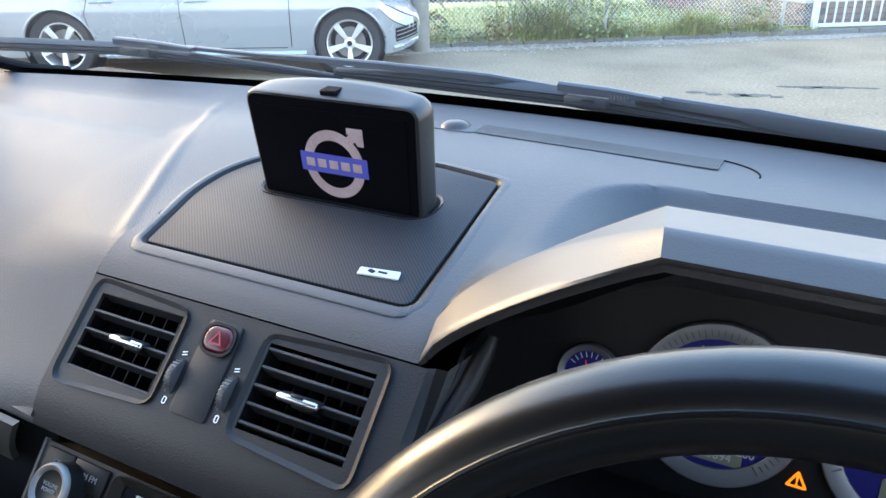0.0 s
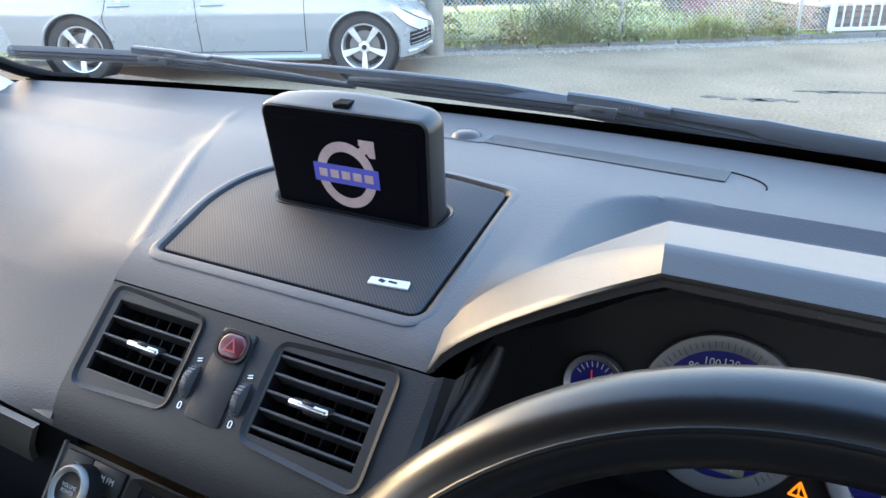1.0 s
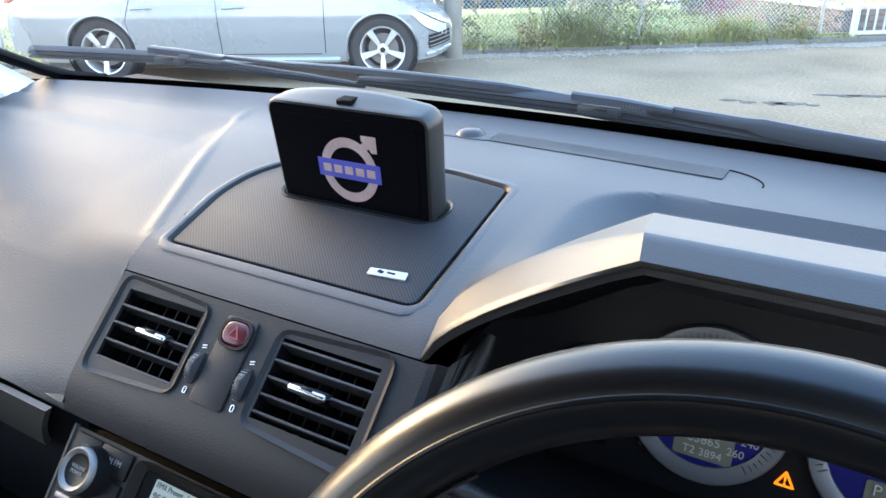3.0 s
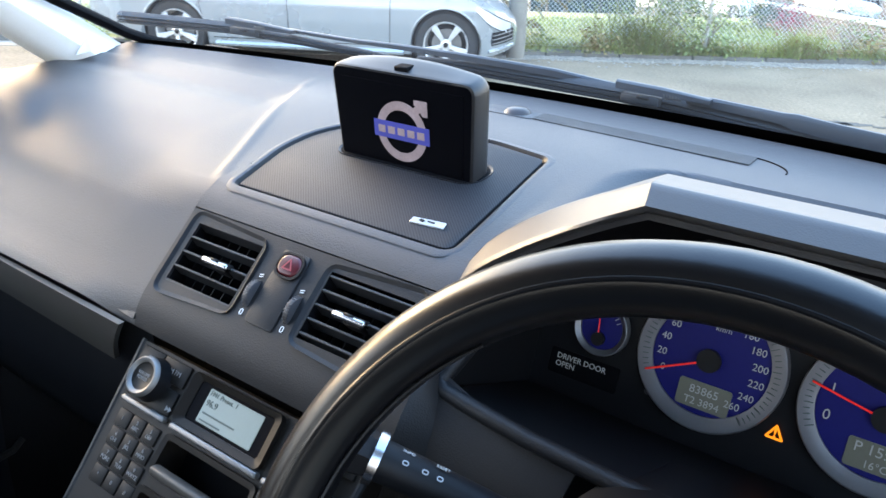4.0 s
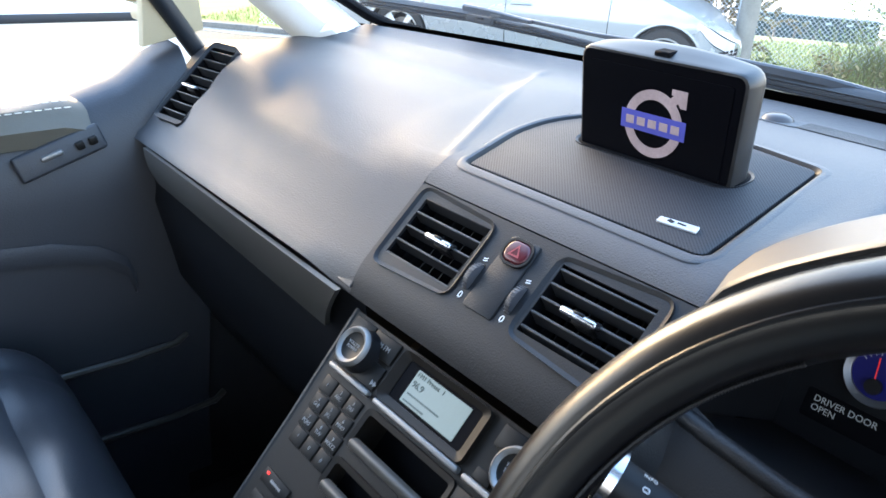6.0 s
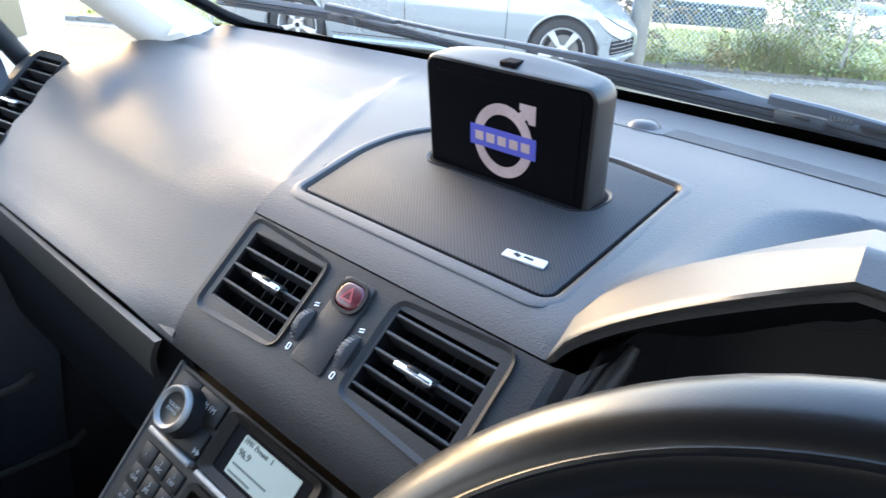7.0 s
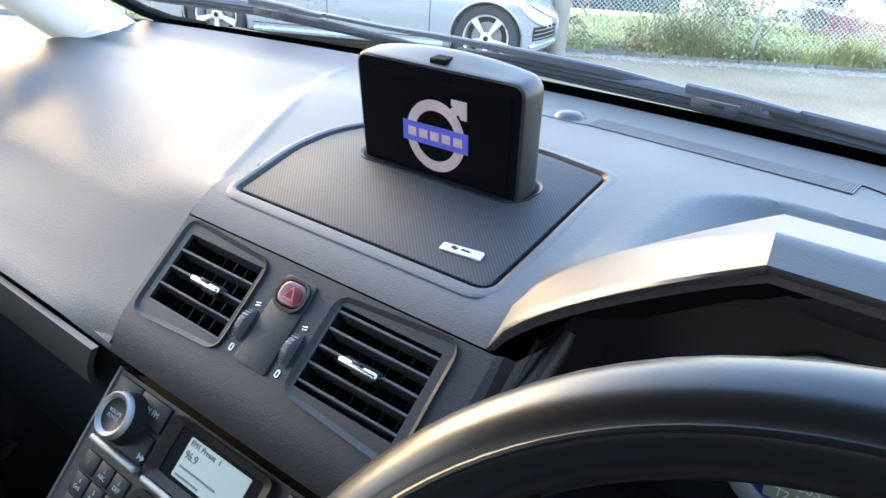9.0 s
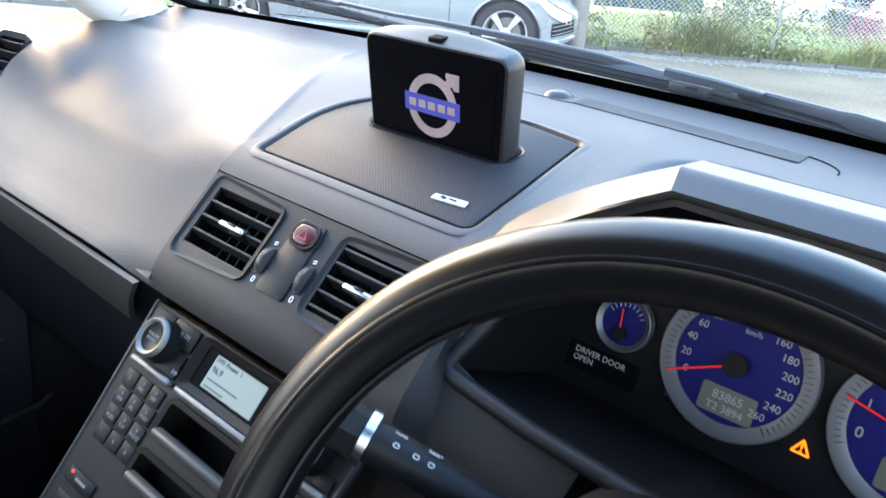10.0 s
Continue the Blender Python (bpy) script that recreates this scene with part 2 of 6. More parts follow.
def box(sx, sy, sz, m=None, bev=0.0, seg=2):
    bm = bmesh.new()
    bmesh.ops.create_cube(bm, size=1)
    bmesh.ops.scale(bm, vec=(sx, sy, sz), verts=bm.verts)
    if bev:
        bmesh.ops.bevel(bm, geom=list(bm.edges), offset=bev, segments=seg, profile=0.5, affect="EDGES")
    if m is not None:
        bm.transform(m)
    return bm


def add(bm, other, m=None):
    if m is not None:
        other.transform(m)
    me = bpy.data.meshes.new("tmp")
    other.to_mesh(me)
    other.free()
    bm.from_mesh(me)
    bpy.data.meshes.remove(me)
    return bm


def grid(rows, closed=False, flip=False):
    """A sheet through rows of points."""
    bm = bmesh.new()
    vs = [[bm.verts.new(p) for p in r] for r in rows]
    n = len(rows[0])
    for a, b in zip(vs, vs[1:]):
        for k in range(n if closed else n - 1):
            q = (a[k], a[(k + 1) % n], b[(k + 1) % n], b[k])
            bm.faces.new(q[::-1] if flip else q)
    return bm


def thick(bm, d):
    bmesh.ops.recalc_face_normals(bm, faces=bm.faces)
    geom = bmesh.ops.solidify(bm, geom=list(bm.faces), thickness=d)
    return bm


def prism(outline, depth, m=None, bev=0.0, seg=2):
    """A plate: the outline in x, y, its top at z = 0 and its underside at -depth."""
    bm = bmesh.new()
    f = bm.faces.new([bm.verts.new((x, y, 0)) for x, y in outline])
    f.normal_update()
    if f.normal.z < 0:
        f.normal_flip()
    r = bmesh.ops.extrude_face_region(bm, geom=[f])
    bmesh.ops.translate(bm, vec=(0, 0, -depth), verts=[v for v in r["geom"] if isinstance(v, bmesh.types.BMVert)])
    bmesh.ops.recalc_face_normals(bm, faces=bm.faces)
    if bev:
        top = [e for e in bm.edges if all(abs(v.co.z) < 1e-6 for v in e.verts)]
        bmesh.ops.bevel(bm, geom=top, offset=bev, segments=seg, profile=0.5, affect="EDGES")
    if m is not None:
        bm.transform(m)
    return bm


def rrect(w, h, r, n=5, cx=0.0, cy=0.0):
    pts = []
    for sx, sy, a0 in ((1, 1, 0), (-1, 1, 90), (-1, -1, 180), (1, -1, 270)):
        for k in range(n + 1):
            a = radians(a0 + 90 * k / n)
            pts.append((cx + sx * (w / 2 - r) + r * math.cos(a), cy + sy * (h / 2 - r) + r * math.sin(a)))
    return pts


def round_poly(pts, radii, n=5):
    """Rounds each corner of a polygon by its own radius."""
    out = []
    k = len(pts)
    for i in range(k):
        p, a, b = Vector(pts[i]), Vector(pts[i - 1]), Vector(pts[(i + 1) % k])
        u, v = (a - p).normalized(), (b - p).normalized()
        r = radii[i] if hasattr(radii, "__len__") else radii
        half = math.acos(max(-1, min(1, u.dot(v)))) / 2
        d = min(r / math.tan(half), (a - p).length * 0.49, (b - p).length * 0.49)
        p0, p1 = p + u * d, p + v * d
        for j in range(n + 1):
            t = j / n
            out.append(tuple(p0 * (1 - t) ** 2 + p * 2 * t * (1 - t) + p1 * t * t))
    return out


def ring_plate(outer, inner, depth, m=None, inset=0.0, lip=0.0):
    """A frame between two outlines of the same length; lip: how far the inner edge drops."""
    rows = [[(x, y, -depth) for x, y in outer], [(x, y, 0) for x, y in outer], [(x, y, -lip) for x, y in inner], [(x, y, -depth) for x, y in inner]]
    bm = grid(rows, closed=True)
    bmesh.ops.recalc_face_normals(bm, faces=bm.faces)
    if m is not None:
        bm.transform(m)
    return bm


def cyl(r, h, m=None, n=32, r2=None, bev=0.0):
    bm = bmesh.new()
    bmesh.ops.create_cone(bm, cap_ends=True, segments=n, radius1=r, radius2=r if r2 is None else r2, depth=h)
    if bev:
        bmesh.ops.bevel(bm, geom=[e for e in bm.edges if abs(e.verts[0].co.z - e.verts[1].co.z) < 1e-7], offset=bev, segments=2, profile=0.5, affect="EDGES")
    if m is not None:
        bm.transform(m)
    return bm


def lathe(profile, n=32, m=None):
    """Turns a profile of (radius, z) about the z axis."""
    rows = [[(r * math.cos(2 * math.pi * k / n), r * math.sin(2 * math.pi * k / n), z) for k in range(n)] for r, z in profile]
    bm = grid(rows, closed=True)
    bmesh.ops.remove_doubles(bm, verts=bm.verts, dist=1e-6)
    bmesh.ops.recalc_face_normals(bm, faces=bm.faces)
    if m is not None:
        bm.transform(m)
    return bm


def tube(pts, r, n=10, closed=False):
    """A round bar along points; r one radius or one for each point."""
    P = [Vector(p) for p in pts]
    rows = []
    up = Vector((0.13, 0.21, 1)).normalized()
    for i, p in enumerate(P):
        a = P[i - 1] if (i or closed) else p
        b = P[(i + 1) % len(P)] if (i + 1 < len(P) or closed) else p
        d = (b - a).normalized()
        s = d.cross(up)
        s = s.normalized() if s.length > 1e-4 else Vector((1, 0, 0))
        u = s.cross(d)
        rr = r[i] if hasattr(r, "__len__") else r
        rows.append([p + (s * math.cos(2 * math.pi * k / n) + u * math.sin(2 * math.pi * k / n)) * rr for k in range(n)])
    if closed:
        rows.append(rows[0])
    bm = grid(rows, closed=True)
    if closed:
        bmesh.ops.remove_doubles(bm, verts=bm.verts, dist=1e-7)
    else:
        bmesh.ops.holes_fill(bm, edges=bm.edges)
    bmesh.ops.recalc_face_normals(bm, faces=bm.faces)
    return bm


def words(text, size, m, depth=0.0002, align="CENTER", bold=0.0):
    """Lettering as a mesh, lying in x, y of the pose m."""
    cu = bpy.data.curves.new("letters", "FONT")
    cu.body, cu.size, cu.align_x, cu.align_y, cu.extrude, cu.offset, cu.resolution_u = text, size, align, "CENTER", depth, bold, 3
    ob = bpy.data.objects.new("letters", cu)
    scene.collection.objects.link(ob)
    me = bpy.data.meshes.new_from_object(ob.evaluated_get(bpy.context.evaluated_depsgraph_get()))
    bpy.data.objects.remove(ob)
    bm = bmesh.new()
    bm.from_mesh(me)
    bpy.data.meshes.remove(me)
    bm.transform(m)
    return bm


def facing(at, normal, upish=(0, 0, 1)):
    """A pose at a place whose z axis is the normal and whose y axis points as far up as it can."""
    z = Vector(normal).normalized()
    x = Vector(upish).cross(z).normalized()
    y = z.cross(x)
    return Matrix(((x.x, y.x, z.x, at[0]), (x.y, y.y, z.y, at[1]), (x.z, y.z, z.z, at[2]), (0, 0, 0, 1)))


def lerp(xs, ys, x):
    return float(np.interp(x, xs, ys))


def smooth01(t):
    t = max(0.0, min(1.0, t))
    return t * t * (3 - 2 * t)

# ---- dashboard ----
XC = 0.003                                   # the car's middle line
FASCIA = facing((XC, 0.334, 1.1765), (0, -0.695, 0.719))
STACK = facing((0.008, 0.285, 1.098), (0, -0.731, 0.682))


PV = facing((-0.655, 0.362, 1.200), (0.10, -0.66, 0.74)) @ Matrix.Translation((0, 0, 0.005))   # passenger end vent


def top_profile(x):
    yf = 0.79 - 0.19 * x * x
    base = [(yf, 1.2645), (yf - 0.045, 1.2560), (0.612, 1.2578), (0.47, 1.2392), (0.391, 1.2266), (0.3655, 1.2070)]
    hood = [(yf, 1.2645), (yf - 0.045, 1.2560), (0.612, 1.2578), (0.520, 1.2620), (0.425, 1.3165), (0.342, 1.3195)]
    wa = wc = 0.0
    if 0.155 < x < 0.645:
        wa = min(1.0, (x - 0.155) / 0.131, (0.645 - x) / 0.130) ** 0.72
        wc = min(1.0, (x - 0.155) / 0.147, (0.645 - x) / 0.145) ** 0.72
    pas = smooth01((-x - 0.15) / 0.12)
    roll = pas * (1 - smooth01((-x - 0.47) / 0.14))          # the airbag panel rolls over softly between ridge and end vent
    out = []
    for k, (b, h) in enumerate(zip(base, hood)):
        by, bz = b
        if k == 3: by, bz = by, bz + 0.004 * pas
        if k == 4: by, bz = by + 0.012 * pas, bz + 0.006 * pas - 0.0036 * roll
        if k == 5: by, bz = by + 0.004 * pas, bz + 0.003 * pas - 0.0045 * roll
        w = wc if k == 5 else wa
        out.append((by + (h[0] - by) * w, bz + (h[1] - bz) * w))
    return out


def ridge(x, y):
    """The crease that runs from the vents out to the windscreen, on both sides."""
    end = 0.010 * smooth01((-x - 0.49) / 0.17) * math.exp(-((y - 0.425) / 0.055) ** 2)   # swelling round the end vent
    if x > 0.12:
        return 0.0
    ax, ay, bx, by = -0.128, 0.366, -0.315, 0.70
    dx, dy = bx - ax, by - ay
    n = math.hypot(dx, dy)
    d = -((x - ax) * dy - (y - ay) * dx) / n
    s = ((x - ax) * dx + (y - ay) * dy) / (n * n)
    fade = smooth01(s / 0.15) * smooth01((1.15 - s) / 0.3)
    return end + 0.0022 * fade * math.exp(-(d / 0.006) ** 2) - bowl(x, y)


def bowl(x, y):
    """The shallow bowl in front of the passenger: a slope inside a rounded outline, along the windscreen and the ridge."""
    ax, ay, bx, by = -0.128, 0.366, -0.315, 0.70
    n = math.hypot(bx - ax, by - ay)
    u = ((x - ax) * (by - ay) - (y - ay) * (bx - ax)) / -n
    v = 0.664 - 0.12 * max(0.0, -x - 0.60) - y
    p, q = v / 0.056, (u + 0.012) / (0.044 + 0.42 * max(0.0, 0.565 - y))
    t = (p + q - math.sqrt((p - q) ** 2 + 0.03)) / 2
    t = max(0.0, (t + 1.0 - math.sqrt((t - 1.0) ** 2 + 0.006)) / 2)
    end = smooth01((-x - 0.47) / 0.14)
    floor_ = 0.3 + 0.7 * smooth01((y - 0.55) / 0.057) + 0.6 * smooth01((0.50 - y) / 0.10) * (1 - end)      # level behind the slope, then rolling over
    return 0.0105 * t * floor_ * smooth01((y - 0.365 - 0.03 * end) / (0.035 + 0.10 * end))


def hollow(x, y):
    """The pad drops away towards the instrument hood, inside a rounded outline."""
    u, v, r = abs(x - 0.40) - 0.222 + 0.075, y - 0.628 + 0.075, 0.075
    d = r - (math.hypot(max(u, 0.0), max(v, 0.0)) + min(max(u, v), 0.0))
    t = max(0.0, min(1.0, d / 0.060))
    return 0.034 * (1 - (1 - t) ** 2.2) * smooth01((y - 0.450) / 0.04) * smooth01((x - 0.165) / 0.085)


def resample(prof, per):
    ys, zs = [], []
    k = len(prof)
    for i in range(k - 1):
        p0, p1, p2, p3 = (prof[max(0, min(k - 1, j))] for j in (i - 1, i, i + 1, i + 2))
        for j in range(per):
            t = j / per
            q = [0.5 * (2 * p1[c] + (p2[c] - p0[c]) * t + (2 * p0[c] - 5 * p1[c] + 4 * p2[c] - p3[c]) * t * t + (3 * p1[c] - p0[c] - 3 * p2[c] + p3[c]) * t ** 3) for c in (0, 1)]
            ys.append(q[0]), zs.append(q[1])
    return list(zip(ys, zs)) + [prof[-1]]


def top_z(x, y):
    pr = sorted(resample(top_profile(x), 26))
    return float(np.interp(y, [p[0] for p in pr], [p[1] for p in pr])) + ridge(x, y)


# the speaker cover's plane and outline; the pad is sunk under it
TR = facing((XC, 0.49, 1.2408), (0, -0.148, 1))
TRI = TR.inverted()
TRAY = [(-0.1200, -0.0935), (0.1275, -0.0935), (0.1085, 0.0955), (0.045, 0.1065), (-0.060, 0.1090), (-0.118, 0.0860), (-0.1450, 0.0390), (-0.1450, -0.0080)]
TRAY_R = [0.006, 0.008, 0.010, 0.12, 0.10, 0.06, 0.09, 0.12]


def swell(outline, d):
    """The outline moved out by d."""
    k = len(outline)
    out = []
    for i, p in enumerate(outline):
        a, b = Vector(outline[i - 1]), Vector(outline[(i + 1) % k])
        t = (b - a).normalized()
        out.append((p[0] + t.y * d, p[1] - t.x * d))
    return out


TRAY_O = round_poly(TRAY, TRAY_R, 6)
TRAY_SUNK = swell(TRAY_O, 0.0052)


def inside(poly, x, y):
    hit = False
    for (x0, y0), (x1, y1) in zip(poly, poly[1:] + poly[:1]):
        if (y0 > y) != (y1 > y) and x < (x1 - x0) * (y - y0) / (y1 - y0) + x0:
            hit = not hit
    return hit


def sunk(x, y, z):
    """How far the pad drops under the speaker cover."""
    if abs(x - XC) > 0.17 or not 0.36 < y < 0.62:
        return 0.0
    p = TRI @ Vector((x, y, z))
    return 0.009 if inside(TRAY_SUNK, p.x, p.y) else 0.0


dashboard = empty("dashboard", "charcoal soft-touch vinyl dashboard under the windscreen", "dashboard", (XC, 0.6, 1.0))
xs = sorted(set([round(v, 4) for v in np.linspace(-0.73, -0.56, 44)] + [round(v, 4) for v in np.linspace(-0.55, -0.34, 15)] + [round(v, 4) for v in np.linspace(-0.335, -0.10, 58)] + [round(v, 4) for v in np.linspace(-0.096, 0.155, 52)] + [round(v, 4) for v in np.linspace(0.155, 0.302, 34)] + [round(v, 4) for v in np.linspace(0.302, 0.50, 12)] + [round(v, 4) for v in np.linspace(0.50, 0.645, 26)] + [0.68, 0.73]))
# fascia profile below the pad: flat round the middle vents, rounded in front of the passenger
fx = [XC + v for v in (-0.145, -0.128, -0.041, 0.0, 0.041, 0.128, 0.160)]
fv = [0.0425, 0.030, 0.0, -0.031, -0.050, -0.066, -0.080]
fz = [0.0, 0.0, 0.0, 0.0, -0.0006, -0.004, -0.012]
centre = [FASCIA @ Vector((0, v, d)) for v, d in zip(fv, fz)]
fringe = [(0.367, 1.2085), (0.355, 1.198), (0.334, 1.1795), (0.311, 1.154), (0.298, 1.139), (0.286, 1.131), (0.280, 1.1225)]   # rounded front of the airbag panel
def fascia_at(x):
    e = smooth01((fx[0] + 0.002 - x) / 0.09)
    return [(c.y + (f[0] - c.y) * e, c.z + (f[1] - c.z) * e) for c, f in zip(centre, fringe)]
rows, long_rows = [], []
xs = sorted([v for v in xs if abs(v - fx[0]) > 0.006] + [fx[0]])
for x in xs:
    pr = top_profile(x)
    if 0.155 < x < 0.645:
        pts = resample(pr[:5], 26)
        (ay, az), (cy, cz) = pr[4], pr[5]
        pts = pts + [(ay + (cy - ay) * q, az + (cz - az) * q - 0.0055) for q in (0.12, 0.5, 0.9)]
    else:
        up = resample(pr, 26)
        pts = up[:105] + [up[117], up[130], (up[130][0] + 0.001, up[130][1] - 0.001)]
    if x >= fx[0]:
        rows.append([(x, y, z + ridge(x, y) - hollow(x, y) - sunk(x, y, z)) for y, z in pts])
    if x <= fx[0]:
        low = fascia_at(x)
        long_rows.append([(x, y, z + ridge(x, y) - sunk(x, y, z)) for y, z in pts[:-2]] + [(x, y, z) for y, z in [tuple((p + q) / 2 for p, q in zip(pts[-2], low[1]))] + low[1:]] + [(x, 0.288, 1.117)])
left = grid(long_rows)
hole = [f for f in left.faces if abs((PV.inverted() @ f.calc_center_median()).x) < 0.034 and abs((PV.inverted() @ f.calc_center_median()).y) < 0.066]
bmesh.ops.delete(left, geom=hole, context="FACES")
wpart("top_pad", thick(add(grid(rows), left), 0.004), M_PAD, dashboard)


def hood_edge(x):
    """Upper edge, break and lip of the instrument hood; its corners run askew, towards the middle of the car below."""
    xa = lerp([0.155, 0.302, 0.50, 0.645], [0.155, 0.286, 0.515, 0.645], x)
    a, c = Vector((xa, *top_profile(xa)[4])), Vector((x, *top_profile(x)[5]))
    n = min(1.0, max(0.0, (x - 0.155) / 0.147), max(0.0, (0.645 - x) / 0.145))
    b = a.lerp(c, 0.05 + 0.79 * n ** 1.6) + Vector((0, 0, 0.0118 * n ** 0.7))
    return a, b, c


for x0, x1 in ((0.155, 0.302), (0.302, 0.50), (0.50, 0.645)):
    st = [hood_edge(float(x)) for x in np.linspace(x0, x1, 12)]
    wpart("hood_chamfer", grid([[a + Vector((0, 0.004, -0.007)), a + Vector((0, 0.0015, -0.0015)), a.lerp(b, 0.07), a.lerp(b, 0.2), a.lerp(b, 0.8), a.lerp(b, 0.92), b.lerp(a.lerp(c, 0.5), 0.06)] for a, b, c in st]), M_HOOD_LIT, dashboard)
    wpart("hood_face", grid([[b.lerp(a.lerp(c, 0.5), 0.06), b.lerp(c, 0.12), b.lerp(c, 0.3), b.lerp(c, 0.8), b.lerp(c, 0.93), c + Vector((0, 0.0015, -0.001)), c + Vector((0, 0.004, -0.004)), c + Vector((0, 0.012, -0.006))] for a, b, c in st]), M_HOOD_LIT, dashboard)

# inside of the instrument hood, in void black that deepens its shade
rows = []
for x in np.linspace(0.165, 0.635, 24):
    p = top_profile(float(x))[5]
    t = abs(x - 0.40) / 0.235
    rows.append([(x, p[0] + 0.010, p[1] - 0.006), (x, p[0] + 0.03, p[1] - 0.012), (x, 0.46, max(1.21, p[1] - 0.052)), (x, 0.505, 1.238)])
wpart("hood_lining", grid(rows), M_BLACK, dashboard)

# fascia below the pad, with openings for the two middle vents
VENTS = (((-0.138, 0.042), (-0.0355, 0.0365), (-0.0345, -0.0385), (-0.1375, -0.0455)), ((0.0355, 0.0365), (0.1385, 0.042), (0.1385, -0.0455), (0.0345, -0.0385)))
bm = bmesh.new()
vs = []
for x in fx:
    vs.append([bm.verts.new((x, y, z)) for y, z in fascia_at(x)] + [bm.verts.new((x, 0.292, 1.108))])
for c in range(len(fx) - 1):
    for r in range(len(fv)):
        if c in (1, 4) and r in (1, 2):
            continue
        bm.faces.new((vs[c][r], vs[c][r + 1], vs[c + 1][r + 1], vs[c + 1][r]))
wpart("fascia", thick(bm, 0.003), M_FASCIA_SHADED, dashboard)
strip = [(-0.655, 0.281, 1.1205), (-0.1475, 0.2790, 1.1165), (-0.1946, 0.2958, 1.0549), (-0.62, 0.286, 1.080)]
bm = bmesh.new()
rows = []
for k in range(25):
    t = k / 24
    a, b = Vector(strip[0]).lerp(Vector(strip[1]), t), Vector(strip[3]).lerp(Vector(strip[2]), t)
    rows.append([a.lerp(b, j / 4) + Vector((0, -0.004 * math.sin(math.pi * j / 4), 0)) for j in range(5)])
wpart("trim_strip", thick(grid(rows), 0.006), M_STRIP, dashboard, "satin grey trim strip")
rows = [[(x, 0.297, 1.116), (x, 0.304, 1.052), (x, 0.30, 1.03), (x, 0.33, 0.90), (x, 0.40, 0.78), (x, 0.55, 0.70)] for x in np.linspace(-0.73, -0.13, 14)]
wpart("glovebox", thick(grid(rows), 0.004), M_DARK, dashboard, "black glovebox lid")
rows = [[(x, 0.345, 1.135), (x, 0.36, 1.05), (x, 0.42, 0.80), (x, 0.6, 0.70)] for x in (0.13, 0.30, 0.5, 0.73)]
wpart("knee_panel", thick(grid(rows), 0.004), M_DARK, dashboard)

# panel right of the vents, under the instruments
edge = [(fx[-1], c.y, c.z) for c in centre]
side = [(0.174, 0.372, 1.203), (0.172, 0.356, 1.183), (0.168, 0.339, 1.160), (0.176, 0.325, 1.144), (0.180, 0.313, 1.125), (0.181, 0.303, 1.108), (0.181, 0.300, 1.085)]
mid = [(0.169, (a[1] + b[1]) / 2 - 0.003, (a[2] + b[2]) / 2 + 0.003) for a, b in zip(edge, side)]
bm = grid([edge, mid, side])
low = [side[2:]]
for t in (0.33, 0.66, 1.0):
    low.append([(0.177 + (0.115 - 0.004 * k) * t, y, z - 0.010 * t) for k, (y, z) in enumerate(((0.331, 1.1515), (0.324, 1.144), (0.314, 1.126), (0.305, 1.107), (0.302, 1.085)))])
add(bm, grid(low))
bmesh.ops.remove_doubles(bm, verts=bm.verts, dist=0.0004)
wpart("column_panel", thick(bm, 0.003), M_FASCIA_SHADED, dashboard)

arc = [(0.298, 1.143), (0.304, 1.155), (0.320, 1.164), (0.340, 1.169), (0.360, 1.167), (0.385, 1.157), (0.41, 1.14), (0.44, 1.12)]
wpart("column_cover", thick(grid([[(x, 0.262, z), (x, 0.30, z - 0.012), (x, 0.40, z - 0.05)] for x, z in arc]), 0.003), M_DARK, dashboard, "black steering column cover")
wpart("cover_lip", tube([(x, 0.261, z) for x, z in arc], 0.0020, 8), M_SMOOTH, dashboard)

# ---- instruments ----
CL = facing((0.385, 0.4735, 1.164), (0, -0.955, 0.297))
cluster = empty("instrument_cluster", "instrument cluster with blue dials behind the wheel", "instrument cluster", (0.383, 0.50, 1.10))
bm = box(0.46, 0.16, 0.004, CL @ Matrix.Translation((0.0, -0.005, -0.006)))
wpart("face", bm, M_DARK, cluster)
rows = [[(0.172, 0.334, 1.1475), (0.182, 0.45, 1.10)], [(0.32, 0.329, 1.141), (0.32, 0.45, 1.098)], [(0.60, 0.330, 1.140), (0.60, 0.45, 1.098)]]
wpart("ledge", thick(grid(rows), 0.003), M_DARK, cluster)
for sx, a in ((0.171, 0.182), (0.61, 0.60)):
    wpart("side_wall", thick(grid([[(sx, 0.334, 1.15), (a, 0.47, 1.09)], [(sx + (0.01 if sx < 0.4 else -0.01), 0.385, 1.215), (a, 0.53, 1.22)]]), 0.003), M_DARK, cluster)
bz = [(0.1945, 0.394, 1.223), (0.1925, 0.387, 1.213), (0.1885, 0.374, 1.196), (0.181, 0.359, 1.178), (0.1735, 0.344, 1.161), (0.1705, 0.3375, 1.1545), (0.1720, 0.334, 1.1505), (0.179, 0.332, 1.1485), (0.20, 0.330, 1.1470), (0.25, 0.327, 1.143), (0.32, 0.326, 1.140), (0.45, 0.326, 1.139), (0.60, 0.328, 1.141)]
wpart("flange", thick(grid([[(x, y, z) for x, y, z in side[:5]], [(b[0] - 0.001, b[1] + 0.004, b[2] - 0.004) for b in (bz[0], bz[1], bz[2], bz[3], bz[5])]]), 0.002), M_FASCIA_SHADED, cluster)
wpart("bezel", tube(bz, [0.004, 0.006] + [0.0066] * (len(bz) - 2), 14), M_FASCIA_SHADED, cluster, "smooth dark bezel")


